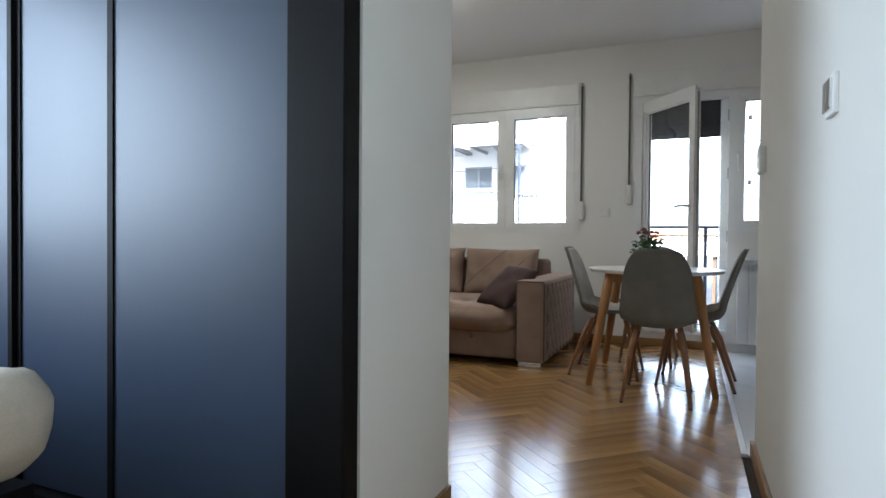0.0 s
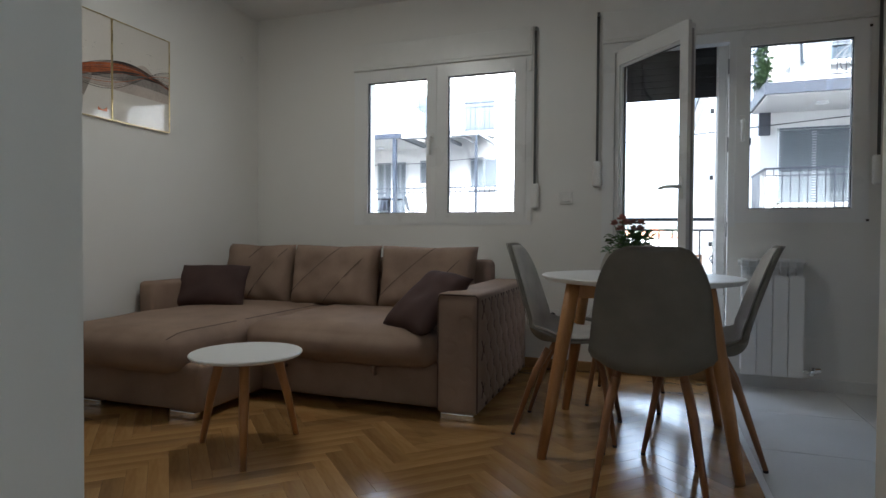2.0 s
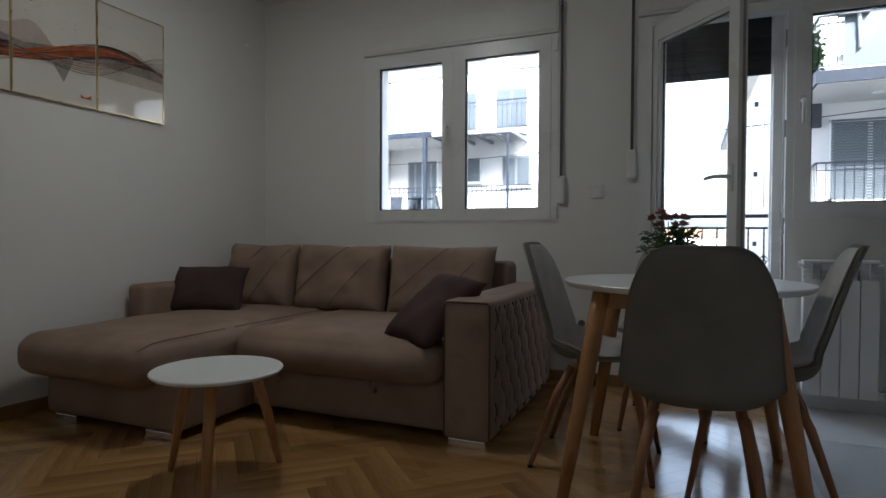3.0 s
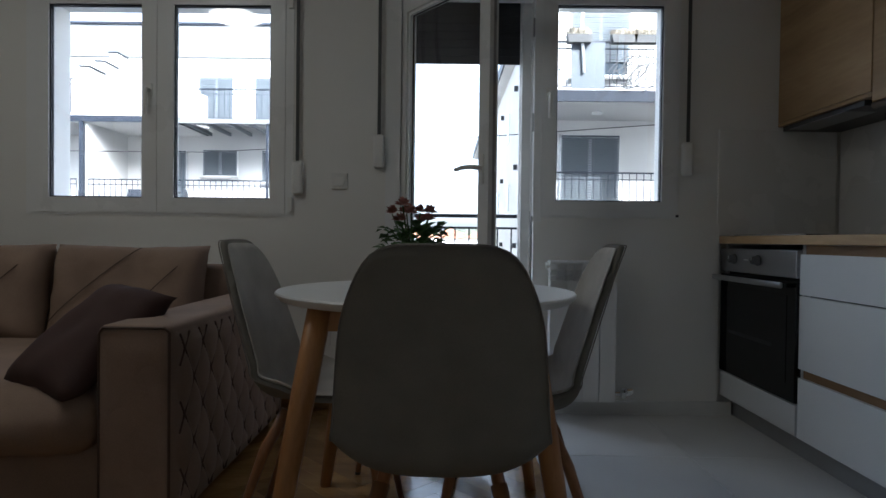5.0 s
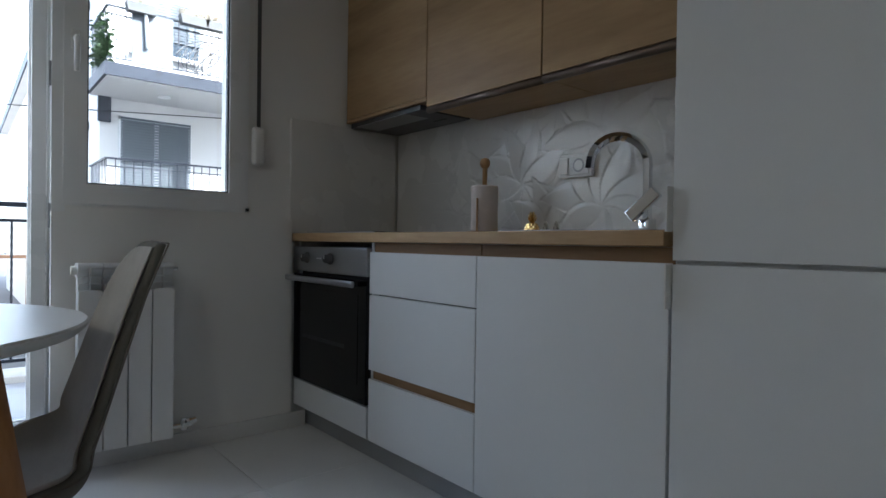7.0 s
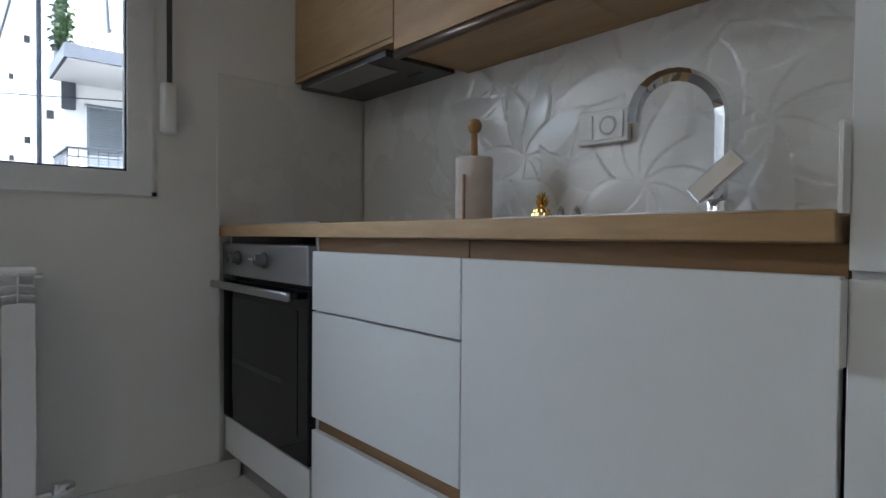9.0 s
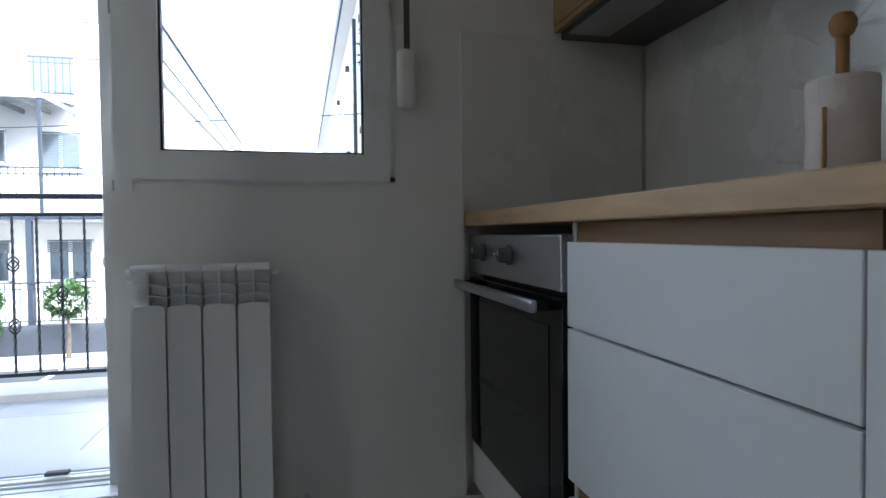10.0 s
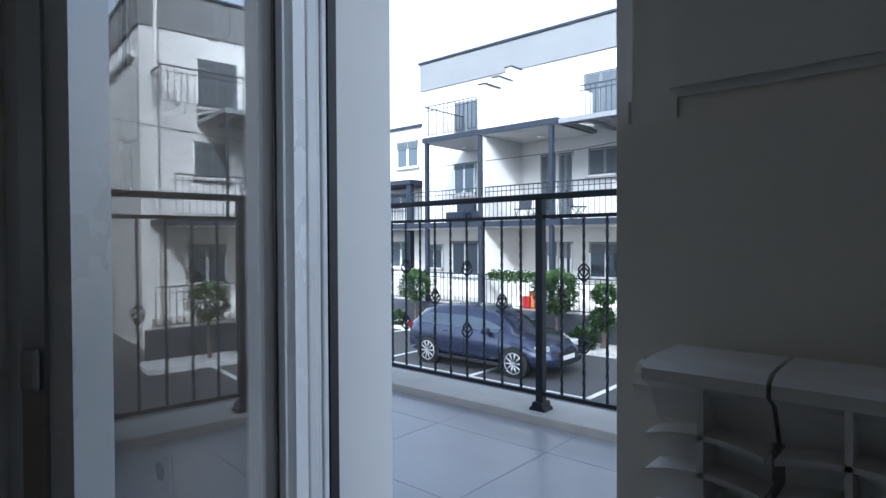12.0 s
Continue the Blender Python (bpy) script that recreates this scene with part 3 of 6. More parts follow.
dr = part("oven_door", B(XF - 0.004, XF + 0.028, 4.137, 4.772, 0.229, 0.715, 0.003), M_black, ov, "black glass oven door")
part("door_window", boxes([(XF - 0.0055, XF - 0.0045, 4.20, 4.715, 0.30, 0.655)]), M_black, dr)
part("shelf_rail", boxes([(XF - 0.0062, XF - 0.0056, 4.30, 4.68, zz, zz + 0.0016) for zz in (0.43, 0.436, 0.442)]), M_strap, dr)
hb = part("handle", B(XF - 0.060, XF - 0.044, 4.16, 4.79, 0.686, 0.711, 0.006, 3), M_steel, dr, "brushed steel bar handle", "auto")
for yy in (4.17, 4.735):
    part("handle_foot", boxes([(XF - 0.048, XF - 0.004, yy, yy + 0.02, 0.690, 0.706)]), M_black, hb)
cp = part("control_panel", B(XF - 0.006, XF + 0.03, 4.137, 4.772, 0.728, 0.838, 0.003), M_steel, ov, "brushed steel control panel")
for yy in (4.63, 4.42):
    kb = part("knob", tube([(XF - 0.006, yy, 0.79), (XF - 0.012, yy, 0.79), (XF - 0.013, yy, 0.79), (XF - 0.034, yy, 0.79), (XF - 0.037, yy, 0.79)], [0.024, 0.024, 0.019, 0.017, 0.014], 20), M_strap, ov, "grey turning knob", True)
    part("pointer", boxes([(XF - 0.0385, XF - 0.036, yy - 0.002, yy + 0.002, 0.79, 0.804)]), M_white, kb)
part("lettering", boxes([(XF - 0.0068, XF - 0.0058, 4.505 + 0.007 * k, 4.510 + 0.007 * k, 0.786, 0.792) for k in range(6)]), M_white, cp)

u = thing("drawer_cabinet", (1.66, 3.82, 0), "white handleless three-drawer base cabinet", "kitchen cabinet", "base cabinets")
part("body", boxes([(XF + 0.045, XR, 3.525, 4.125, 0.1, 0.80)]), M_gapshade, u)
for z0, z1 in ((0.795, 0.861), (0.325, 0.375)):
    part("groove", boxes([(XF + 0.022, XF + 0.045, 3.527, 4.123, z0, z1)]), M_groove, u, "oak grip groove")
front(u, 3.525, 4.125, 0.666, 0.825)
front(u, 3.525, 4.125, 0.374, 0.661)
front(u, 3.525, 4.125, 0.10, 0.338)
part("plinth", boxes([(XF + 0.06, XF + 0.075, 3.525, 4.13, -0.012, 0.1)]), M_plinth, u, "grey plinth")
u = thing("sink_cabinet", (1.66, 3.21, 0), "white handleless sink base cabinet", "kitchen cabinet", "base cabinets")
part("body", boxes([(XF + 0.045, XR, 2.898, 3.525, 0.1, 0.80)]), M_gapshade, u)
part("groove", boxes([(XF + 0.022, XF + 0.045, 2.898, 3.523, 0.795, 0.861)]), M_groove, u, "oak grip groove")
front(u, 2.898, 3.525, 0.10, 0.825, "cabinet_door")
part("plinth", boxes([(XF + 0.06, XF + 0.075, 2.898, 3.525, -0.012, 0.1)]), M_plinth, u, "grey plinth")
u = thing("tall_cabinet", (1.66, 2.59, 0), "tall white fridge cabinet with two doors", "kitchen cabinet")
part("body", boxes([(XF + 0.02, XR, 2.24, 2.894, 0.1, 2.30)]), M_cab, u)
for z0, z1, h0, h1 in ((0.10, 0.823, 0.725, 0.823), (0.832, 2.16, 0.895, 0.995)):
    d = part("cabinet_door", B(XF, XF + 0.018, 2.24, 2.892, z0, z1, 0.0012, 1), M_cab, u)
    part("edge_handle", B(XF - 0.026, XF, 2.892, 2.897, h0, h1, 0.001), M_pvcold, d, "white edge handle")
part("plinth", boxes([(XF + 0.06, XF + 0.075, 2.24, 2.898, -0.012, 0.1)]), M_plinth, u, "grey plinth")
part("top_panel", boxes([(XF, XF + 0.018, 2.24, 2.892, 2.165, 2.60)]), M_oakv, u)

wt = thing("worktop", (1.66, 3.84, 0.862), "oak worktop along the kitchen wall", "worktop")
part("slab", B(XF - 0.020, XR - 0.004, 2.901, 4.772, 0.862, 0.900, 0.003), M_work, wt)
part("front_edge", B(XF - 0.0225, XF - 0.0195, 2.901, 4.772, 0.864, 0.898, 0.001, 1), M_work, wt, "oak edge band")
hob = thing("cooktop", (1.66, 4.44, 0.90), "black glass cooktop with a steel edge", "cooktop")
part("glass_plate", B(1.43, 1.90, 4.16, 4.73, 0.9, 0.9065, 0.002), M_black, hob)
part("steel_edge", boxes([(1.425, 1.43, 4.16, 4.73, 0.9, 0.908)]), M_steel, hob)
for (a, b, r) in ((1.56, 4.30, 0.09), (1.56, 4.58, 0.07), (1.78, 4.30, 0.07), (1.78, 4.58, 0.09)):
    part("heat_zone", lathe([(r, 0), (r, 0.0004)], (a, b, 0.9066), 24), M_hood, hob)


# relief tiles: fans of curved leaves round a few centres
random.seed(12)
LEAVES = []
for cy, cz, n, ph, ln0 in ((3.02, 1.28, 8, 0.4, 0.28), (3.05, 0.95, 8, 1.2, 0.28), (4.02, 1.36, 8, 0.7, 0.27), (4.05, 0.92, 8, 1.7, 0.27), (3.72, 1.40, 8, 1.0, 0.27), (3.88, 1.107, 9, 0.5, 0.27), (3.758, 0.89, 8, 1.4, 0.26),
                           (3.19, 1.12, 9, 0.9, 0.28), (4.27, 0.985, 8, 0.3, 0.25), (3.338, 1.34, 8, 1.1, 0.26), (4.274, 1.288, 9, 0.2, 0.27), (3.486, 1.28, 9, 0.6, 0.28), (3.483, 1.002, 10, 0.1, 0.29)):
    for k in range(n):
        an = 2 * math.pi * (k + random.uniform(-0.15, 0.15)) / n + ph
        LEAVES.append((cy, cz, math.cos(an), math.sin(an), ln0 * random.uniform(0.85, 1.15), random.uniform(0.046, 0.062) * ln0 / 0.26, random.uniform(0.22, 0.42)))


def leaf_height(y, z):
    """Overlapping curved leaves, each rising across its width to a crisp ridge."""
    val = 0.0
    for cy, cz, ca, sa, ln, wd, bend in LEAVES:
        dy, dz = y - cy, z - cz
        t = (dy * ca + dz * sa) / ln
        if 0 < t < 1:
            w = wd * math.sin(math.pi * t ** 0.75)
            d = (dz * ca - dy * sa - bend * ln * t * (1 - t)) / max(w, 1e-4)
            if abs(d) < 1:
                e = (d + 1) / 2
                val = 0.001 + 0.0033 * min(1, w / 0.03) * math.sin(math.pi * 0.5 * min(1.0, e / 0.8)) ** 1.2 * min(1.0, (1 - e) * 5)
    return val


sp = thing("splashback", (XR, 3.84, 0.9), "glossy off-white relief tile splashback with leaf pattern", "splashback", "", "structure")
for y0, y1 in ((2.900, 3.87), (3.872, 4.768)):
    for z0, z1 in ((0.9005, 1.155), (1.1565, 1.414 if y1 < 4 else 1.449)):
        def fn(u, v, y0=y0, y1=y1, z0=z0, z1=z1):
            y, z = y0 + (y1 - y0) * u, z0 + (z1 - z0) * v
            fade = max(0.0, min(1.0, (4.42 - y) / 0.2)) if y > 4.2 else 1.0
            return (XR - 0.004 - (leaf_height(y, z) * fade + 0.002), y, z)
        part("tile", sheet(fn, 250, 72), M_splash, sp, "", True)
part("side_tile", B(1.359, XR - 0.02, YW - 0.009, YW, 0.9005, 1.435, 0.002, 1), M_splash, sp, "flat matching side tile")

# wall cabinets
uc = 1.655
for i, (y0, y1, zb) in enumerate(((4.133, 4.775, 1.468), (3.513, 4.130, 1.425), (2.898, 3.510, 1.425))):
    u = thing("wall_cabinet", (1.79, (y0 + y1) / 2, 1.42), "oak veneer wall cabinet over the hood" if i == 0 else "oak veneer wall cabinet over the worktop", "kitchen cabinet", "wall cabinets")
    part("body", boxes([(uc + 0.02, XR, y0, y1, 1.451 if i == 0 else 1.415, 2.16)]), M_oakv, u)
    part("cabinet_door", B(uc, uc + 0.018, y0 + 0.0015, y1 - 0.0015, zb, 2.155, 0.001, 1), M_oakv, u)
    if i == 0:
        part("lower_strip", boxes([(uc + 0.001, uc + 0.02, y0, y1, 1.4505, 1.465)]), M_oakv, u)
    else:
        part("grip_profile", tube([(uc + 0.012, y0, 1.412), (uc + 0.012, y1, 1.412)], 0.014, 10), M_bronze, u, "bronze grip profile", True)
for y0, y1 in ((4.133, 4.775), (3.513, 4.130), (2.898, 3.510)):
    u = thing("top_cabinet", (1.69, (y0 + y1) / 2, 2.165), "deep oak veneer top cabinet under the ceiling", "kitchen cabinet", "top cabinets")
    part("body", boxes([(1.47, XR, y0, y1, 2.165, 2.60)]), M_oakv, u)
    part("cabinet_door", B(1.452, 1.47, y0 + 0.0015, y1 - 0.0015, 2.165, 2.60, 0.001, 1), M_oakv, u)
hd = thing("cooker_hood", (1.79, 4.48, 1.40), "grey built-in extractor hood under the wall cabinet", "cooker hood")
part("hood_body", boxes([(uc + 0.022, XR - 0.012, 4.20, 4.765, 1.428, 1.4505)]), M_hood, hd)
part("filter", boxes([(1.67, 1.80, 4.30, 4.70, 1.425, 1.428)]), M_steel, hd, "metal filter mesh")
part("control_slot", boxes([(1.86, 1.875, 4.26, 4.34, 1.426, 1.428)]), M_strap, hd)

# things on the worktop
sx = 3.59
t = thing("double_socket", (XR, sx, 1.16), "white socket and switch plate on the splashback", "socket")
part("cover_plate", B(XR - 0.034, XR - 0.016, sx - 0.076, sx + 0.076, 1.115, 1.203, 0.003), M_pvcold, t)
part("rocker", B(XR - 0.039, XR - 0.034, sx + 0.028, sx + 0.066, 1.128, 1.19, 0.002), M_pvcold, t)
part("socket_frame", B(XR - 0.038, XR - 0.034, sx - 0.064, sx + 0.022, 1.124, 1.194, 0.002), M_pvcold, t)
# flat grey disc: shade inside the socket recess, put into its colour
part("socket_well", tube([(XR - 0.0390, sx - 0.02, 1.159), (XR - 0.0375, sx - 0.02, 1.159)], 0.026, 20), M_plinth, t)
part("socket_core", tube([(XR - 0.0395, sx - 0.02, 1.159), (XR - 0.0385, sx - 0.02, 1.159)], 0.019, 16), M_pvcold, t)
TX, TY = 1.78, 3.905
t = thing("paper_towel_holder", (TX, TY, 0.9), "wooden paper towel holder with a ball knob", "paper towel holder")
part("base", lathe([(0.07, 0), (0.072, 0.006), (0.07, 0.012)], (TX, TY, 0.9), 28), M_ball, t, "", True)
part("rod", tube([(TX, TY, 0.91), (TX, TY, 1.172)], 0.010, 12), M_ball, t, "", True)
part("knob", lathe([(0.008, -0.022), (0.016, -0.016), (0.0205, -0.004), (0.0205, 0.006), (0.015, 0.017), (0.004, 0.021)], (TX, TY, 1.183), 18), M_ball, t, "", True)
part("side_rod", tube([(TX - 0.058, TY - 0.02, 0.91), (TX - 0.058, TY - 0.02, 1.04)], 0.0045, 8), M_ball, t)
t = single("paper_towel_roll", lathe([(0.018, 0.013), (0.052, 0.013), (0.0535, 0.02), (0.0525, 0.10), (0.0535, 0.185), (0.052, 0.192), (0.018, 0.192)], (TX, TY, 0.9), 32), M_paper, "white quilted paper towel roll on the holder", "paper towel", True)
PX, PY = 1.81, 3.68
t = thing("pineapple_ornament", (PX, PY, 0.9), "small gold pineapple ornament", "ornament")
part("fruit", lathe([(0.012, 0), (0.021, 0.005), (0.0255, 0.018), (0.024, 0.03), (0.016, 0.042), (0.008, 0.046)], (PX, PY, 0.9), 16), M_goldshine, t, "", True)
sc = bmesh.new()
for r_ in range(4):
    for k in range(9):
        a = 2 * math.pi * (k + 0.5 * (r_ % 2)) / 9
        rr = (0.0235, 0.0255, 0.0235, 0.018)[r_]
        lathe([(0.005, -0.003), (0.003, 0.003)], (PX + rr * math.cos(a), PY + rr * math.sin(a), 0.908 + r_ * 0.0095), 5, sc)
part("scale", sc, M_goldshine, t)
lv = bmesh.new()
for ring, (n_, rr, zz, ln) in enumerate(((7, 0.012, 0.944, 0.022), (6, 0.010, 0.953, 0.024), (5, 0.006, 0.961, 0.024))):
    for k in range(n_):
        a = 2 * math.pi * (k + 0.3 * ring) / n_
        c, s = math.cos(a), math.sin(a)
        ring_bm(lv, [(PX + 0.003 * c, PY + 0.003 * s, zz), (PX + rr * c, PY + rr * s, zz + ln * 0.5), (PX + rr * 1.5 * c, PY + rr * 1.5 * s, zz + ln)], [0.004, 0.004, 0.0006], 5)
part("crown", lv, M_goldshine, t)
for (ox, oy) in ((1.87, 3.665), (1.87, 3.615)):
    t = thing("tree_ornament", (ox, oy, 0.9), "tiny speckled tree-shaped salt shaker", "ornament", "tree ornaments")
    part("body", lathe([(0.013, 0), (0.0145, 0.004), (0.013, 0.012), (0.0145, 0.014), (0.011, 0.024), (0.012, 0.026), (0.008, 0.036), (0.009, 0.038), (0.003, 0.050)], (ox, oy, 0.9), 14), M_pineblk, t, "", True)
AX, AY = 1.885, 3.255
t = thing("kitchen_tap", (AX, AY, 0.9), "tall chrome swan-neck kitchen tap", "tap")
part("base", B(AX - 0.022, AX + 0.022, AY - 0.022, AY + 0.022, 0.9, 0.952, 0.006, 3), M_chrome, t, "", "auto")
arc = [(AX, AY, 0.95), (AX, AY, 1.128)] + [(AX - 0.07 + 0.07 * math.cos(a), AY + 0.06 - 0.06 * math.cos(a), 1.128 + 0.088 * math.sin(a)) for a in [math.pi * k / 14 for k in range(1, 14)]] + [(AX - 0.143, AY + 0.122, 1.111)]
part("spout", tube(arc, 0.0148, 4), M_chrome, t, "square chrome swan neck")
lv = part("lever", B(-0.075, 0.045, -0.013, 0.013, -0.02, 0.02, 0.003), M_chrome, t, "chrome lever handle", False, True)
lv.data.transform(Matrix.Translation((-0.045, 0.0, 0.085)) @ rot(0, 0, 8) @ rot(-42, 0, 0) @ rot(0, 0, 90))
sk = thing("kitchen_sink", (1.66, 3.2, 0.9), "steel drop-in kitchen sink in the worktop", "sink")
part("rim", boxes([(1.42, 1.80, 2.98, 3.00, 0.9, 0.904), (1.42, 1.80, 3.45, 3.47, 0.9, 0.904), (1.42, 1.44, 3.0, 3.45, 0.9, 0.904), (1.78, 1.80, 3.0, 3.45, 0.9, 0.904)]), M_steel, sk)
part("basin", boxes([(1.44, 1.78, 3.0, 3.45, 0.9, 0.9015)]), M_steel, sk)


# ---- ceiling lamp ----
M_glow = mat("lit_diffuser", (0.9, 0.9, 0.88), 0.5, emit=(1.0, 0.90, 0.75, 5.2))
t = thing("ceiling_light", (LX, LY, ZC), "round white ceiling lamp, switched on", "ceiling lamp")
part("rim", lathe([(0.20, 0), (0.205, -0.01), (0.205, -0.035), (0.195, -0.04), (0.195, -0.01)], (LX, LY, ZC), 40), M_white, t, "", "auto")
part("diffuser", lathe([(0.194, -0.012), (0.194, -0.042), (0.17, -0.058), (0.1, -0.066), (0.01, -0.068)], (LX, LY, ZC), 40), M_glow, t, "glowing white diffuser", True)

# ---- dining table and chairs ----
TC = (-0.060, 3.492)
t = thing("dining_table", (*TC, 0), "round white dining table with beech legs", "table")
part("tabletop", lathe([(0.38, 0.696), (0.405, 0.700), (0.417, 0.712), (0.419, 0.718), (0.416, 0.722)], (*TC, 0), 64), M_white, t, "", "auto")
for sx_ in (-1, 1):
    for sy in (-1, 1):
        p0 = Vector((TC[0] + sx_ * 0.25, TC[1] + sy * 0.25, 0.70))
        p1 = Vector((TC[0] + sx_ * 0.358, TC[1] + sy * 0.358, 0.0))
        part("leg", tube([p0, p0.lerp(p1, 0.3), p0.lerp(p1, 0.7), p1], [0.030, 0.030, 0.025, 0.019], 8), M_beech, t, "", True)
part("apron", boxes([(TC[0] - 0.25, TC[0] + 0.25, TC[1] + s * 0.25 - 0.01, TC[1] + s * 0.25 + 0.01, 0.64, 0.696) for s in (-1, 1)] + [(TC[0] + s * 0.25 - 0.01, TC[0] + s * 0.25 + 0.01, TC[1] - 0.24, TC[1] + 0.24, 0.64, 0.696) for s in (-1, 1)]), M_beech, t)


def chair_shell(u, v):
    """Side profile from the front of the seat to the top of the back; u across."""
    x = 2 * u - 1
    x = math.copysign(1 - (1 - abs(x)) ** 1.7, x)
    s = v * (1 - 0.105 * abs(x) ** 6.5) + 0.05 * (1 - v) * abs(x) ** 4
    if s < 0.42:
        a = s / 0.42
        y, z = 0.205 - 0.32 * a, 0.436 - 0.030 * math.sin(a * math.pi * 0.6)
    elif s < 0.6:
        a = (s - 0.42) / 0.18
        y, z = -0.115 - 0.085 * math.sin(a * math.pi / 2), 0.4075 + 0.095 * (1 - math.cos(a * math.pi / 2))
    else:
        a = (s - 0.6) / 0.4
        y, z = -0.20 - 0.095 * a - 0.02 * a * a, 0.5025 + 0.351 * a
    half = 0.206 if s < 0.5 else 0.206 - 0.046 * ((s - 0.5) / 0.5) ** 1.3
    if v > 0.86:
        half -= 0.010 * ((v - 0.86) / 0.14) ** 2.5
    z += 0.05 * abs(x) ** 4 * math.exp(-((s - 0.46) / 0.13) ** 2)
    curl = 0.026 * x * x
    k = max(0.0, min(1.0, (s - 0.36) / 0.28))
    k = k * k * (3 - 2 * k)
    z += curl * 0.8 * (1 - k)
    y += curl * 0.9 * k
    return (x * half, y, z)


ch = thing("dining_chair", (0, 0, 0), "grey-beige upholstered shell dining chair with walnut legs", "chair", "chairs round the table")
part("seat_shell", sheet(chair_shell, 24, 48, 0.016), M_fabric_shaded, ch, "", True)
# thin sheet laid over the shell to carry the lit fabric tone
def chair_inner_face(u, v):
    v = 0.012 + 0.975 * v
    k = max(0.0, min(1.0, (v - 0.38) / 0.24)) * 1.28
    return Vector(chair_shell(0.014 + 0.972 * u, v)) + 0.0190 * Vector((0, math.sin(k), math.cos(k)))


part("seat_pad", sheet(chair_inner_face, 24, 48, 0.003), M_fabric_lit, ch, "woven inner face in a lit tone of the shell fabric", True)
rim = [Vector(chair_shell(0.0, j / 40)) for j in range(41)] + [Vector(chair_shell(i / 24, 1)) for i in range(1, 25)] + [Vector(chair_shell(1, j / 40)) for j in range(39, -1, -1)]
part("piping", tube([p + Vector((0, -0.004, 0.002)) for p in rim], 0.0018, 6), M_piping, ch, "dark piped edge", True)
for sx_ in (-1, 1):
    for sy in (-1, 1):
        lg = part("leg", tube([(sx_ * 0.115, sy * 0.105, 0.386), (sx_ * 0.14, sy * 0.15 - 0.01, 0.28), (sx_ * 0.178, sy * 0.22 - 0.03, 0.008)], [0.0175, 0.0155, 0.0095], 10), M_walnut, ch, "", True)
        part("foot_cap", lathe([(0.010, 0), (0.0105, 0.01)], (sx_ * 0.178, sy * 0.22 - 0.03, 0), 10), M_gasket, lg)
ch.matrix_basis = pose(-0.012, 3.072, 0, 0, 0, 0)
copy_thing(ch, pose(-0.335, 3.55, 0, 0, 0, -91))["label"] = "grey-beige shell dining chair beside the sofa arm"
copy_thing(ch, pose(0.168, 3.484, 0, 0, 0, 86))["label"] = "grey-beige shell dining chair beside the kitchen tiles"
copy_thing(ch, pose(-0.13, 4.13, 0, 0, 0, 176))["label"] = "grey-beige shell dining chair towards the balcony door"

FX, FY = -0.11, 3.62
t = thing("flower_pot", (FX, FY, 0.722), "potted plant with dusty pink blooms on the table", "potted plant")
part("pot", lathe([(0.045, 0), (0.05, 0.005), (0.06, 0.09), (0.063, 0.1), (0.058, 0.1), (0.05, 0.085)], (FX, FY, 0.722), 24), M_pot, t, "", True)
random.seed(4)
lf, st = bmesh.new(), bmesh.new()


def leaf(bm, p, d, size):
    d = Vector(d).normalized()
    s = d.cross(Vector((0.1, 0.2, 1))).normalized() * size * 0.42
    n = s.cross(d).normalized() * size * 0.16
    q = [p, p + d * size * 0.5 + s + n, p + d * size, p + d * size * 0.5 - s + n]
    vs = [bm.verts.new(x) for x in q]
    bm.faces.new(vs[:3])
    bm.faces.new((vs[0], vs[2], vs[3]))


for k in range(230):
    a, r = random.uniform(0, 2 * math.pi), random.uniform(0.0, 0.095) ** 1.0
    z = 0.722 + 0.085 + random.uniform(0, 0.095)
    leaf(lf, Vector((FX + r * math.cos(a), FY + r * math.sin(a), z)), (math.cos(a), math.sin(a), random.uniform(-0.5, 0.9)), random.uniform(0.02, 0.045))
heads = []
for k in range(9):
    a = 2 * math.pi * k / 9 + random.uniform(-0.3, 0.3)
    r = random.uniform(0.02, 0.09)
    p = Vector((FX + r * math.cos(a), FY + r * math.sin(a), 0.722 + random.uniform(0.19, 0.245)))
    heads.append(p)
    ring_bm(st, [(FX, FY, 0.80), (FX + 0.5 * r * math.cos(a), FY + 0.5 * r * math.sin(a), 0.86), p], [0.003, 0.0025, 0.002], 5)
tagged(part("foliage", lf, M_leaf, t), kind="stuff")
part("stem", st, M_leaf, t)
for p in heads:
    bm = bmesh.new()
    for k in range(34):
        a, e = random.uniform(0, 2 * math.pi), random.uniform(0.1, 1.5)
        d = Vector((math.cos(a) * math.cos(e), math.sin(a) * math.cos(e), math.sin(e)))
        leaf(bm, p + d * 0.005, d, random.uniform(0.016, 0.026))
    part("bloom", bm, M_bloom, t, "dusty pink bloom")

# ---- sofa ----
t = thing("corner_sofa", (-1.9, 3.9, 0), "beige velvet corner sofa with chaise and tufted arm", "sofa")
part("base", soft_box(-2.06, -0.985, 3.50, 4.55, 0.035, 0.27, 0.025, 2, 0.003), M_sofa, t, "", True)
part("chaise_base", soft_box(-2.85, -2.02, 3.02, 4.55, 0.035, 0.27, 0.025, 2, 0.003), M_sofa, t, "", True)
part("seat_cushion", soft_box(-2.09, -0.985, 3.40, 4.40, 0.235, 0.425, 0.085, 6, 0.011, 9, 0.022), M_sofa, t, "", True)
part("chaise_cushion", soft_box(-2.92, -2.095, 2.90, 4.40, 0.225, 0.425, 0.085, 6, 0.011, 9, 0.022), M_sofa, t, "", True)
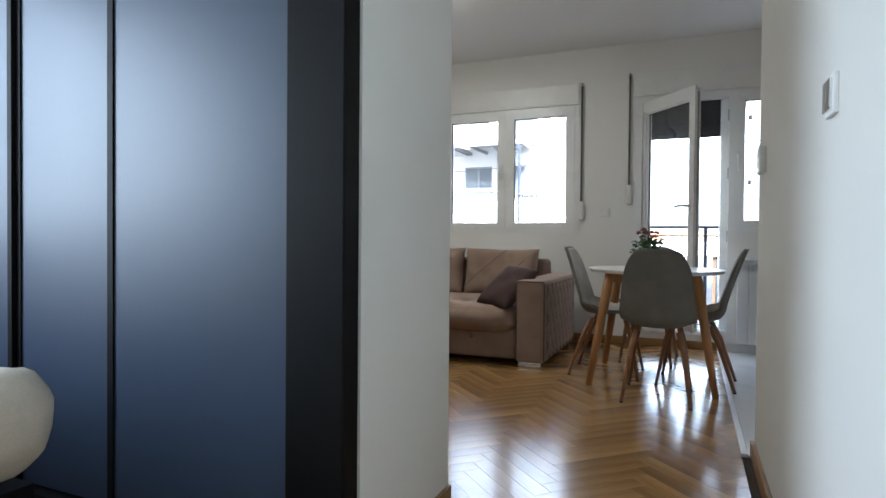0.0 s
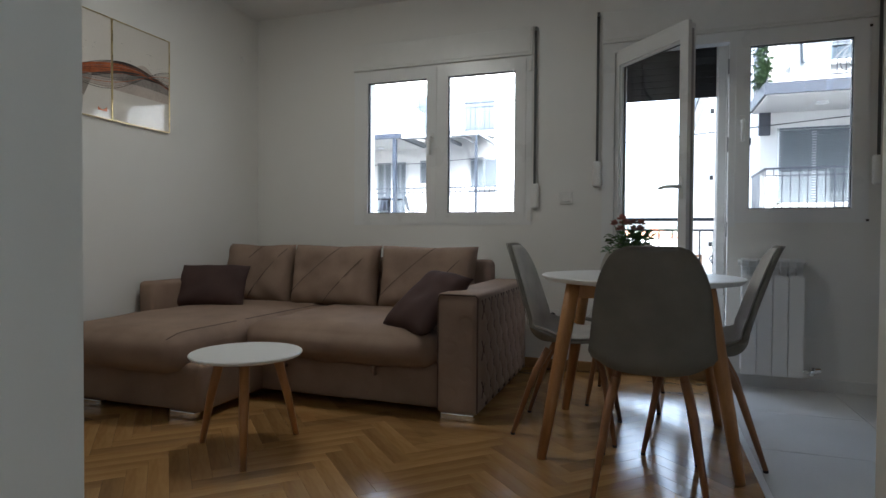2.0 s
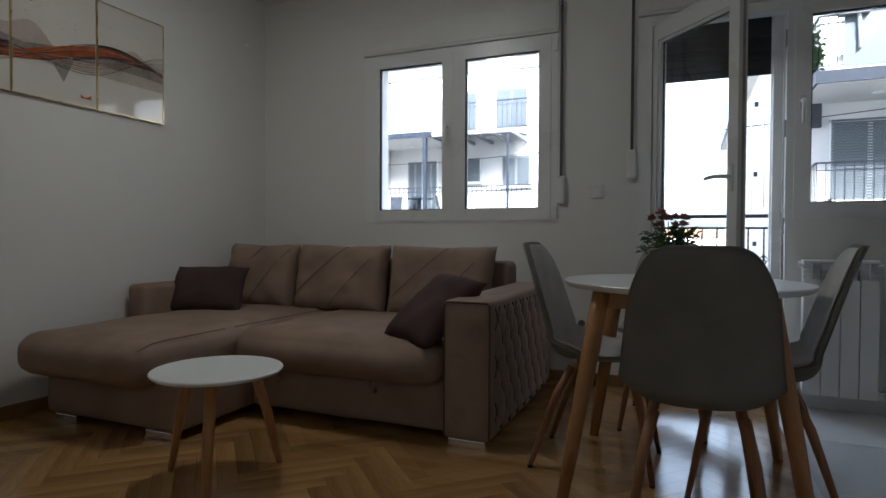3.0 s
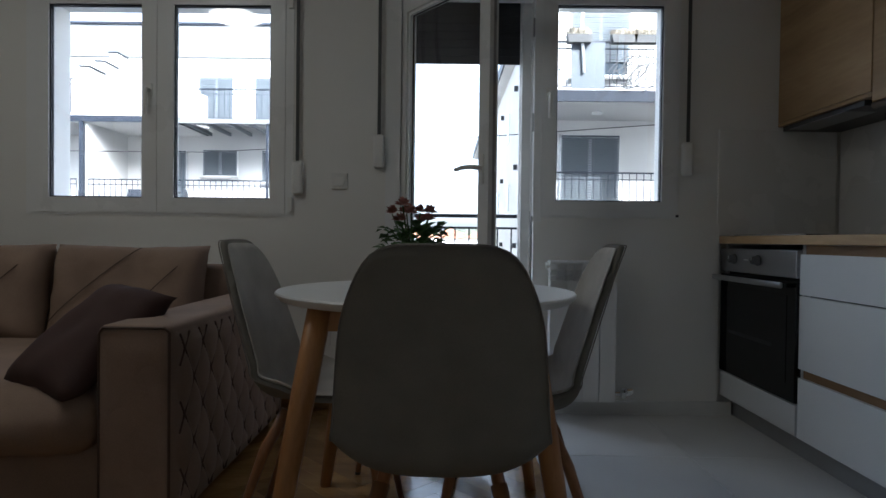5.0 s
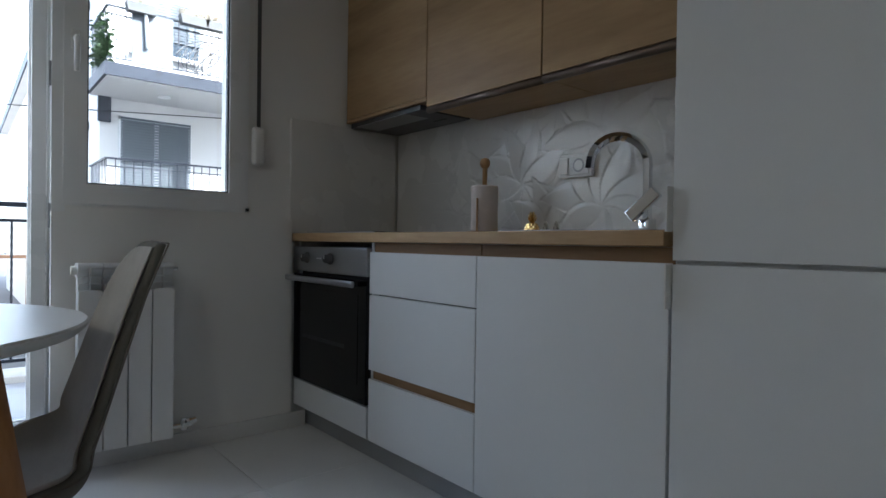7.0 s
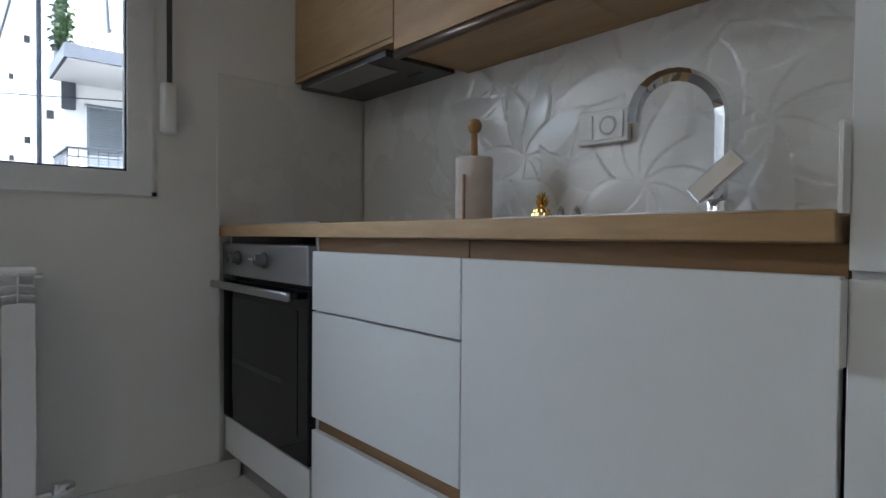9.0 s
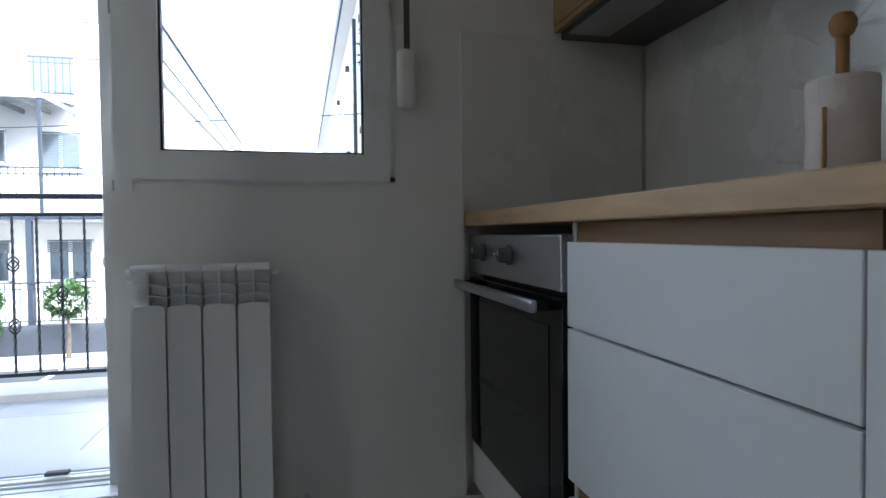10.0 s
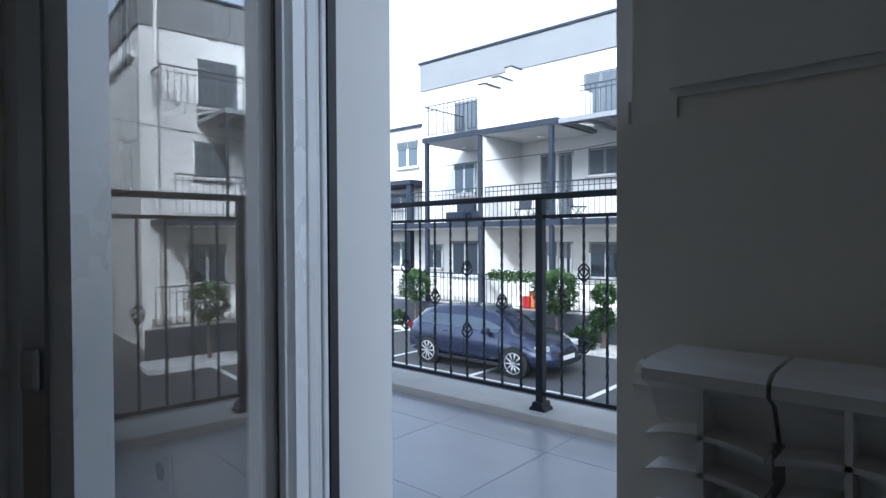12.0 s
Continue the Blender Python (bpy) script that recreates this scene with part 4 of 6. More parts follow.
part("back_frame", soft_box(-2.96, -0.985, 4.42, 4.62, 0.05, 0.74, 0.04, 3, 0.003), M_sofa, t, "", True)
arm = part("arm", soft_box(-0.985, -0.775, 3.45, 4.58, 0.035, 0.615, 0.022, 3, 0.002, 6), M_sofa, t, "tufted velvet arm", True)


def tuft(a, b):
    """Diamond quilting, 0 on the seams and 1 in the cushions."""
    p, q = (a + b * 0.62) * 8.2, (a - b * 0.62) * 8.2
    s = abs(math.sin(math.pi * p) * math.sin(math.pi * q))
    return s ** 0.35


part("tufted_side", sheet(lambda u, v: (-0.776 + 0.018 * tuft(1.05 * u, 0.55 * v) * min(1, 14 * min(u, 1 - u, v, 1 - v)), 3.47 + 1.09 * u, 0.05 + 0.545 * v), 150, 84), M_sofa, arm, "diamond tufted side panel", True)
for k in range(-6, 20):
    for sg in (1, -1):
        pts = []
        for i in range(41):
            bb = 0.008 + 0.53 * i / 40
            aa = k / 8.2 - sg * 0.62 * bb + 0.0
            if 0.03 < aa < 1.03:
                pts.append((-0.7715, 3.47 + 1.09 * aa / 1.05, 0.05 + 0.545 * bb / 0.55))
        if len(pts) > 3:
            part("quilting_seam", tube(pts, 0.0034, 6), M_sofad, arm)
def dimple(a, b):
    return sum(math.exp(-((a - p) ** 2 + (b - q) ** 2) / 0.0007) for p, q in ((0.05, 0.18), (0.13, 0.30), (0.05, 0.42), (0.13, 0.08)))


part("front_panel", sheet(lambda u, v: (-0.785 - 0.19 * u, 3.4475 + 0.010 * dimple(0.19 * u, 0.545 * v) + 0.004 * (1 - min(1, 10 * min(u, 1 - u, v, 1 - v))), 0.05 + 0.545 * v), 30, 60), M_sofa, arm, "", True)
part("piping", tube([(-0.977, 3.452, 0.05), (-0.977, 3.452, 0.59), (-0.965, 3.45, 0.607), (-0.79, 3.45, 0.607), (-0.779, 3.452, 0.595), (-0.779, 3.452, 0.05)], 0.004, 6), M_sofad, arm)
part("back_arm", soft_box(-2.985, -2.86, 3.56, 4.55, 0.05, 0.60, 0.03, 3, 0.003), M_sofa, t, "low velvet end arm", True)
for x0, x1, k in ((-2.95, -2.385, 0), (-2.385, -1.71, 1), (-1.71, -1.035, 2)):
    m = Matrix.Translation(((x0 + x1) / 2, 4.335, 0.615)) @ rot(78, 0, 0)
    c = part("back_cushion", cushion(x1 - x0 - 0.008, 0.43, 0.20, m, 0.36, 0.022, 26), M_sofa, t, "quilted velvet back cushion", True)
    for s0, s1 in (((-0.44, -0.30), (0.10, 0.44)), ((-0.05, -0.44), (0.44, 0.40))):
        pts = []
        for i in range(17):
            f = i / 16
            u, v = (s0[0] + (s1[0] - s0[0]) * f) * 2, (s0[1] + (s1[1] - s0[1]) * f) * 2
            e = (max(0.0, 1 - abs(u) ** 3.2) * max(0.0, 1 - abs(v) ** 3.2)) ** 0.36
            pts.append(m @ Vector((u * (x1 - x0) / 2 * 0.985, v * 0.215, 0.100 * e + 0.004)))
        part("stitching", tube(pts, 0.0022, 5), M_sofad, c)
part("seam", tube([(-2.095, 3.45 + 0.9 * k / 8, 0.430) for k in range(9)], 0.0018, 5), M_sofad, t)
part("seam", tube([(-2.13, 2.93 + 0.07 * k, 0.418 + (0.004 if k > 1 else -0.02 * (1 - k))) for k in range(8)], 0.0018, 5), M_sofad, t)
for (a, b, c, d) in ((-2.80, -2.66, 3.03, 3.07), (-2.21, -2.06, 3.03, 3.07), (-0.965, -0.80, 3.46, 3.50), (-0.965, -0.80, 4.48, 4.52), (-2.8, -2.66, 4.48, 4.52)):
    part("foot", B(a, b, c, d, 0.0, 0.036, 0.005), M_chrome, t, "chrome sofa foot")
for x in (-1.33, -1.86):
    part("pull_loop", tube([(x, 3.50, 0.245), (x, 3.47, 0.235), (x, 3.465, 0.20), (x, 3.49, 0.185)], 0.011, 8), M_sofa, t, "fabric pull loop", True)
m = Matrix.Translation((-2.70, 3.89, 0.555)) @ rot(0, 0, 17) @ rot(62, 0, 0)
single("throw_pillow", cushion(0.45, 0.30, 0.16, m, 0.45, 0.022, 20), M_brown, "dark brown velvet throw pillow on the chaise", "pillow", True, "throw pillows")
up_ = Vector((0.166, 0.275, 0.25)).normalized()
ac_ = Vector((0.87, -0.489, -0.05)).normalized()
nn_ = ac_.cross(up_).normalized()
m = Matrix.Translation((-1.088, 3.615, 0.552)) @ Matrix((ac_, up_, nn_)).transposed().to_4x4()
single("throw_pillow", cushion(0.30, 0.43, 0.15, m, 0.45, 0.024, 20), M_brown, "dark brown velvet throw pillow leaning on the arm", "pillow", True, "throw pillows")

# ---- coffee table, tv unit, pictures ----
CC = (-1.585, 2.81)
t = thing("coffee_table", (*CC, 0), "small round white coffee table on three beech legs", "coffee table")
part("tabletop", lathe([(0.207, 0.388), (0.219, 0.391), (0.225, 0.398), (0.225, 0.402), (0.222, 0.405)], (*CC, 0), 56), M_white, t, "", "auto")
for (a, b) in ((0.14, -0.20), (-0.225, -0.005), (0.09, 0.225)):
    part("leg", tube([(CC[0] + a * 0.55, CC[1] + b * 0.55, 0.392), (CC[0] + a * 0.8, CC[1] + b * 0.8, 0.2), (CC[0] + a, CC[1] + b, 0.0)], [0.021, 0.018, 0.012], 10), M_beech, t, "", True)
t = thing("tv_unit", (-1.75, 1.52, 0), "low white media unit with an oak top", "tv stand")
part("body", boxes([(-2.6, -1.235, 1.29, 1.72, 0.02, 0.455)]), M_cab, t)
part("top", B(-2.62, -1.215, 1.285, 1.74, 0.455, 0.495, 0.002), M_oakv, t, "oak top")
for k in range(2):
    part("drawer_front", B(-2.595 + 0.685 * k, -1.925 + 0.685 * k, 1.722, 1.738, 0.03, 0.445, 0.002), M_cab, t)
M_art0 = mat("art_paper", (0.72, 0.68, 0.62), 0.04, 0, 0.03, 2.0, 60, 0.0, 0.5)
M_artg = mat("art_grey_wash", (0.34, 0.30, 0.27), 0.04, 0, 0.25, 5, 60, 0.0, 0.5)
M_artk = mat("art_dark_wash", (0.07, 0.055, 0.05), 0.04, 0, 0.3, 7, 60, 0.0, 0.5)
M_arto = mat("art_orange_wash", (0.48, 0.13, 0.045), 0.04, 0, 0.3, 8, 60, 0.0, 0.5)
M_artr = mat("art_rose", (0.55, 0.20, 0.16), 0.04, 0, 0.1, 8)
M_artm = mat("art_hills", (0.56, 0.48, 0.42), 0.04, 0, 0.12, 5, 60, 0.0, 0.5)
PZ0, PZ1 = 1.556, 2.151


def clip_band(y0, y1, za, zb, n=40):
    """A flat band between two curves za(y), zb(y) on the picture, kept inside its height."""
    bm = bmesh.new()
    rows = []
    for i in range(n + 1):
        y = y0 + (y1 - y0) * i / n
        lo, hi = sorted((za(y), zb(y)))
        lo, hi = max(PZ0 + 0.012, min(PZ1 - 0.014, lo)), max(PZ0 + 0.014, min(PZ1 - 0.012, hi))
        rows.append((bm.verts.new((0, y, lo)), bm.verts.new((0, y, max(hi, lo + 0.001)))))
    for (a, b), (c, d) in zip(rows, rows[1:]):
        bm.faces.new((a, c, d, b))
    return bm


def mid(y):
    return 1.83 - 0.10 * math.sin((y - 2.5) * 4.1) - 0.06 * (y - 3.2)


for k in range(3):
    y0 = 2.536 + 0.4345 * k
    y1 = y0 + 0.4325
    t = thing("wall_picture", (XL, (y0 + y1) / 2, PZ0), "abstract ink wave picture panel in a thin brass frame", "picture", "triptych on the wall")
    part("frame", boxes([(XL, XL + 0.02, y0, y0 + 0.0035, PZ0, PZ1), (XL, XL + 0.02, y1 - 0.0035, y1, PZ0, PZ1), (XL, XL + 0.02, y0 + 0.0035, y1 - 0.0035, PZ0, PZ0 + 0.004), (XL, XL + 0.02, y0 + 0.0035, y1 - 0.0035, PZ1 - 0.004, PZ1)]), M_gold, t)
    pic = part("print", boxes([(XL, XL + 0.014, y0 + 0.0035, y1 - 0.0035, PZ0 + 0.004, PZ1 - 0.004)]), M_art0, t, "glossy print with grey and orange ribbons")
    a0, a1, lvl = y0 + 0.007, y1 - 0.007, [0.0145]

    def lay(bm, m):
        lvl[0] += 0.0004
        bm.transform(Matrix.Translation((XL + lvl[0], 0, 0)))
        part("ink_wash", bm, m, pic)
    lay(clip_band(a0, a1, lambda y: 1.86 + 0.05 * math.sin(9 * y) + 0.03 * math.sin(23 * y), lambda y: 1.74), M_artm)
    lay(clip_band(a0, a1, lambda y: mid(y) + 0.10 * math.sin((y - 2.3) * 3.6), lambda y: mid(y) - 0.015), M_artg)
    lay(clip_band(a0, a1, lambda y: mid(y) + 0.05 * math.sin((y - 2.75) * 5.5), lambda y: mid(y) - 0.035 * math.sin((y - 2.6) * 6.0)), M_artg if k == 1 else M_artk)
    lay(clip_band(a0, a1, lambda y: mid(y) + 0.035 * math.sin((y - 2.9) * 5.0), lambda y: mid(y) - 0.03), M_arto)
    lay(clip_band(a0, a1, lambda y: mid(y) - 0.026, lambda y: mid(y) - 0.034 - 0.01 * math.sin(y * 8)), M_artk)
    if k == 1:
        lay(clip_band(y0 + 0.20, y0 + 0.30, lambda y: mid(y) - 0.03, lambda y: mid(y) - 0.15 + 1.9 * abs(y - y0 - 0.25), 12), M_artg)
        lay(clip_band(y0 + 0.34, y0 + 0.40, lambda y: 1.62 + 0.012 * math.cos((y - y0) * 60), lambda y: 1.60, 10), M_arto)
        lay(clip_band(y0 + 0.07, y0 + 0.105, lambda y: 2.03 + 0.016 * math.sin((y - y0 - 0.07) / 0.035 * math.pi), lambda y: 2.03 - 0.016 * math.sin((y - y0 - 0.07) / 0.035 * math.pi), 12), M_artr)
    for j in range(13):
        o, w, ph, am = (j - 6) * 0.010, 0.0016 if j % 3 else 0.003, 0.35 * j, 0.05 + 0.006 * j
        fz = lambda y, o=o, ph=ph, am=am: mid(y) + o * math.sin((y - 2.56) * 4.8 + 0.6) + am * 0.7 * math.sin((y - 2.5) * 4.6 + 0.22 * ph) * math.sin((y - 2.98) * 2.3)
        lay(clip_band(a0, a1, fz, lambda y, fz=fz, w=w: fz(y) - w, 48), (M_artk, M_arto, M_artg, M_artk)[j % 4])
    random.seed(20 + k)
    bd = bmesh.new()
    for j in range(9):
        y, z = random.uniform(y0 + 0.06, y1 - 0.06), random.uniform(1.92, 2.02) if k else random.uniform(1.62, 1.68)
        for s in (-1, 1):
            vs = [bd.verts.new((0, y, z)), bd.verts.new((0, y + s * 0.012, z + 0.007)), bd.verts.new((0, y + s * 0.004, z + 0.001))]
            bd.faces.new(vs)
    lay(bd, M_artk)

# ---- wardrobe and bed beside the hall ----
t = thing("sliding_wardrobe", (-1.9, 0.75, 0), "tall wardrobe with satin slate-blue sliding doors", "wardrobe")
part("carcass", boxes([(XL, -0.80, 0.745, 0.795, 0.0, ZC - 0.02)]), M_dark, t)
for x0, x1, yy in ((-1.488, -0.767, 0.70), (-1.957, -1.488, 0.715), (-3.0, -1.957, 0.70)):
    part("sliding_door", boxes([(x0 + 0.022, x1 - 0.022, yy, yy + 0.012, 0.06, 2.5)]), M_ward, t, "slate-blue satin glass panel")
    part("door_stile", boxes([(x0, x0 + 0.022, yy - 0.006, yy + 0.02, 0.05, 2.52), (x1 - 0.022, x1, yy - 0.006, yy + 0.02, 0.05, 2.52)]), M_dark, t)
part("bottom_track", boxes([(XL, -0.767, 0.68, 0.745, 0.0, 0.05)]), M_dark, t)
part("end_frame", B(-0.767, -0.598, 0.63, 0.70, 0.0, ZC - 0.005, 0.004), M_dark, t, "dark wenge end frame")
t = thing("bed", (-2.1, -0.6, 0), "bed with crumpled cream bedding", "bed")
part("bed_base", boxes([(-2.95, -1.30, -1.6, 0.36, 0.0, 0.30)]), M_dark, t)
part("duvet", soft_box(-3.0, -1.20, -1.65, 0.40, 0.33, 0.59, 0.11, 6, 0.03, 9, 0.02), M_bed, t, "crumpled cream duvet", True)

# ---- balcony ----
M_btile = mat("grey_balcony_tile", (0.27, 0.27, 0.285), 0.3, 0, 0.05, 3, 90, 0.03, rand=0.03)
M_conc = mat("pale_concrete", (0.43, 0.41, 0.38), 0.8, 0, 0.08, 5, 120, 0.1)
M_render = mat("white_render", (0.64, 0.63, 0.61), 0.9, 0, 0.03, 0.8, 160, 0.15, 0.2)
M_renderg = mat("grey_render", (0.17, 0.175, 0.18), 0.9, 0, 0.04, 0.8, 160, 0.15, 0.2)
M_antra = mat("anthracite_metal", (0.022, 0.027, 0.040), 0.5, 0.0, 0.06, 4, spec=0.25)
M_antw = mat("anthracite_render", (0.05, 0.054, 0.066), 0.8, 0, 0.06, 2)
M_slatg = mat("grey_shutter", (0.10, 0.115, 0.13), 0.5, 0.1, 0.04, 6)
M_asph = mat("asphalt", (0.085, 0.085, 0.088), 0.9, 0, 0.15, 0.6, 60, 0.3)
M_line = mat("road_paint", (0.75, 0.75, 0.73), 0.7, 0, 0.08, 3)
M_gravel = mat("white_gravel", (0.70, 0.69, 0.66), 0.9, 0, 0.15, 20, 60, 0.6, depth=0.03)
M_paint = mat("blue_car_paint", (0.032, 0.042, 0.085), 0.25, 0.55, 0.03, 2, 200, 0.0, 0.6, coat=0.8)
M_carglass = mat("dark_car_glass", (0.10, 0.125, 0.15), 0.04, 0.45, 0.02, 2, 10, 0.0, 0.8)
M_tyre = mat("tyre_rubber", (0.02, 0.02, 0.02), 0.85)
M_rim = mat("alloy_rim", (0.55, 0.55, 0.56), 0.3, 0.9, 0.03, 6)
M_lamp = mat("lamp_glass", (0.62, 0.64, 0.66), 0.12, 0.2, 0.05, 6)
M_red = mat("red_lens", (0.4, 0.02, 0.02), 0.2)
M_bark = mat("bark", (0.13, 0.10, 0.075), 0.9, 0, 0.2, 12, 60, 0.4)
M_bush = mat("hedge_leaf", (0.055, 0.10, 0.035), 0.6, 0, 0.25, 8, 60, 0.05, rand=0.35)
M_hill = mat("far_wooded_hill", (0.10, 0.11, 0.08), 0.95, 0, 0.3, 0.05, 2, 0.0)
M_roof = mat("red_roof_tile", (0.32, 0.16, 0.10), 0.8, 0, 0.15, 1)
M_strapg = mat("grey_steel", (0.22, 0.23, 0.24), 0.5, 0.3, 0.05, 6)
M_wood_o = wood("balcony_wood", (0.28, 0.15, 0.08), (0.36, 0.2, 0.11), 0.6, "z", 8)
GZ = -2.05

struct("balcony_slab", boxes([(-4.2, 3.4, YO, 6.92, -0.30, -0.042)]), M_conc, "pale concrete balcony slab", "balcony")
struct("door_threshold", B(-0.262, 0.43, YW + 0.19, YO + 0.03, 0.06, 0.172, 0.004), M_btile, "grey stone threshold outside the balcony door", "threshold")
struct("balcony_curb", B(-4.2, 3.4, 6.62, 6.92, -0.042, 0.012, 0.006), M_conc, "pale raised balcony edge under the railing", "curb")
rail = thing("balcony_railing", (0, 6.72, 0.01), "black wrought iron balcony railing with twisted bars", "railing")
YR_ = 6.72
part("top_rail", B(-4.1, 3.3, YR_ - 0.022, YR_ + 0.022, 1.052, 1.082, 0.006), M_black_m, rail)
part("upper_rail", boxes([(-4.1, 3.3, YR_ - 0.012, YR_ + 0.012, 0.958, 0.976)]), M_black_m, rail)
part("lower_rail", boxes([(-4.1, 3.3, YR_ - 0.012, YR_ + 0.012, 0.084, 0.104)]), M_black_m, rail)


def twisted(z0, z1, baskets):
    """A square bar twisted along its length, with round baskets of wire."""
    bm = bmesh.new()
    n, s = 40, 0.0075
    rings = []
    for i in range(n + 1):
        z = z0 + (z1 - z0) * i / n
        a = i * 0.62
        rings.append([bm.verts.new((s * math.cos(a + k * math.pi / 2), s * math.sin(a + k * math.pi / 2), z)) for k in range(4)])
    for p, q in zip(rings, rings[1:]):
        for k in range(4):
            bm.faces.new((p[k], p[(k + 1) % 4], q[(k + 1) % 4], q[k]))
    for zc in baskets:
        for k in range(4):
            pts = []
            for i in range(9):
                f = i / 8
                a = k * math.pi / 2 + f * 2.4
                r = 0.027 * math.sin(math.pi * f) + 0.004
                pts.append((r * math.cos(a), r * math.sin(a), zc - 0.042 + 0.084 * f))
            ring_bm(bm, pts, [0.0042] * 9, 5)
    me = bpy.data.meshes.new("bar")
    bmesh.ops.recalc_face_normals(bm, faces=bm.faces[:])
    bm.to_mesh(me)
    bm.free()
    me.materials.append(M_black_m)
    return me


kinds = [twisted(0.10, 0.962, b) for b in ((), (0.53,), (0.36, 0.70))]
POSTS = (-3.205, -2.035, -0.865, 0.305, 1.475, 2.645)
for px in POSTS:
    for k in range(1, 10):
        ob = new("bar", kinds[(0, 1, 0, 2)[(k - 1) % 4]])
        ob.parent = rail
        ob.location = (px - 0.117 * k, 0, -0.01)
        W[ob] = W[rail]
for px in POSTS:
    p = part("post", boxes([(px - 0.019, px + 0.019, YR_ - 0.019, YR_ + 0.019, 0.012, 1.052)]), M_black_m, rail)
    part("base_shoe", prism([(px - 0.045, 0.012), (px + 0.045, 0.012), (px + 0.040, 0.028), (px + 0.032, 0.030), (px + 0.024, 0.055), (px - 0.024, 0.055), (px - 0.032, 0.030), (px - 0.040, 0.028)], YR_ - 0.04, YR_ + 0.04, "y"), M_black_m, p)

# ---- ground ----
site(1.25, 1.2, 1.19, -0.8, -0.6, 0.09)
struct("ground", boxes([(-400, 400, -200, 600, GZ - 1, GZ)]), M_asph, "grey asphalt yard reaching the distance", "ground")
for k, x in enumerate((-10.6, -8.15, -5.7, -3.25)):
    struct("parking_line", boxes([(x, x + 0.1, 12.9, 16.4, GZ, GZ + 0.006)]), M_line, "white parking bay line", "road marking")
struct("parking_line", boxes([(-10.6, -3.15, 12.85, 12.95, GZ, GZ + 0.006)]), M_line, "white parking bay line", "road marking")
struct("gravel_bed", boxes([(-13.5, -2.0, 16.3, 17.35, GZ, GZ + 0.10)]), M_gravel, "bed of white gravel with shrubs", "gravel", False, "stuff")
struct("planter_wall", boxes([(-13.5, -2.2, 17.36, 17.50, GZ, GZ + 0.75)]), M_antw, "low anthracite wall below the fence", "low wall")


# ---- buildings ----
def ext_window(parent, x0, x1, z0, z1, y, drop=0.5, door=False):
    """A window in a facade that faces us: frame, mullion, glass and a partly lowered shutter."""
    w = part("window", boxes([(x0, x0 + 0.06, y - 0.03, y + 0.05, z0, z1), (x1 - 0.06, x1, y - 0.03, y + 0.05, z0, z1), (x0, x1, y - 0.03, y + 0.05, z1 - 0.06, z1), (x0, x1, y - 0.03, y + 0.05, z0, z0 + 0.06), ((x0 + x1) / 2 - 0.04, (x0 + x1) / 2 + 0.04, y - 0.03, y + 0.05, z0 + 0.06, z1 - 0.06)]), M_pvc, parent)
    part("pane", boxes([(x0 + 0.06, x1 - 0.06, y - 0.01, y - 0.004, z0 + 0.06, z1 - 0.06)]), M_carglass, w)
    if drop > 0:
        bm = bmesh.new()
        zb = z1 - (z1 - z0) * drop
        k = int((z1 - zb) / 0.055)
        for i in range(k):
            box(bm, x0 + 0.02, x1 - 0.02, y - 0.055, y - 0.04, z1 - (i + 1) * 0.055, z1 - i * 0.055 - 0.012)
        tagged(part("roller_shutter", bm, M_slatg, w), kind="stuff")
    part("sill", boxes([(x0 - 0.05, x1 + 0.05, y - 0.12, y - 0.03, z0 - 0.05, z0)]), M_conc, w)


def ext_rail(parent, x0, x1, y, z, ydepth=None, xs=None, h=1.0):
    """A dark railing along x at y, standing on z; with side runs back to ydepth at the xs given."""
    r = part("railing", boxes([(x0, x1, y - 0.02, y + 0.02, z + h - 0.03, z + h), (x0, x1, y - 0.012, y + 0.012, z + h - 0.16, z + h - 0.14), (x0, x1, y - 0.012, y + 0.012, z + 0.08, z + 0.10)]), M_antra, parent)
    bm = bmesh.new()
    n = int((x1 - x0) / 0.14)
    for i in range(n + 1):
        x = x0 + (x1 - x0) * i / n
        box(bm, x - 0.007, x + 0.007, y - 0.007, y + 0.007, z + 0.09, z + h - 0.02)
    if xs and ydepth:
        for xx in xs:
            box(bm, xx - 0.02, xx + 0.02, y, ydepth, z + h - 0.03, z + h)
            m = int((ydepth - y) / 0.14)
            for i in range(m):
                yy = y + (ydepth - y) * i / m
                box(bm, xx - 0.007, xx + 0.007, yy - 0.007, yy + 0.007, z, z + h - 0.02)
    tagged(part("railing_infill", bm, M_antra, r), kind="stuff")


YF = 19.5
bl = thing("apartment_building", (-7.6, YF, GZ), "white three-storey apartment house across the yard", "building", "apartment houses")
part("wall", boxes([(-12.7, -2.6, YF, 46, GZ, 6.05)]), M_render, bl)
part("attic_band", boxes([(-12.75, -2.55, YF - 0.05, 46.05, 6.05, 7.02)]), M_renderg, bl, "grey rendered attic band")
part("roof_edge", boxes([(-12.8, -2.5, YF - 0.1, 46.1, 7.02, 7.09)]), M_antra, bl, "dark roof edge flashing")
part("party_wall", boxes([(-8.82, -8.58, 17.55, YF, GZ, 3.78)]), M_render, bl)
part("stepped_wall", prism([(17.6, 3.9), (YF, 3.9), (YF, 6.0), (18.95, 6.0), (18.95, 5.55), (18.3, 5.55), (18.3, 5.2), (17.6, 5.2)], -8.8, -8.6, "x"), M_render, bl)
for y0, y1, z0 in ((17.56, 18.34, 5.2), (18.26, 18.99, 5.55), (18.91, YF, 6.0)):
    part("step_coping", boxes([(-8.84, -8.56, y0, y1, z0, z0 + 0.03)]), M_antra, bl)
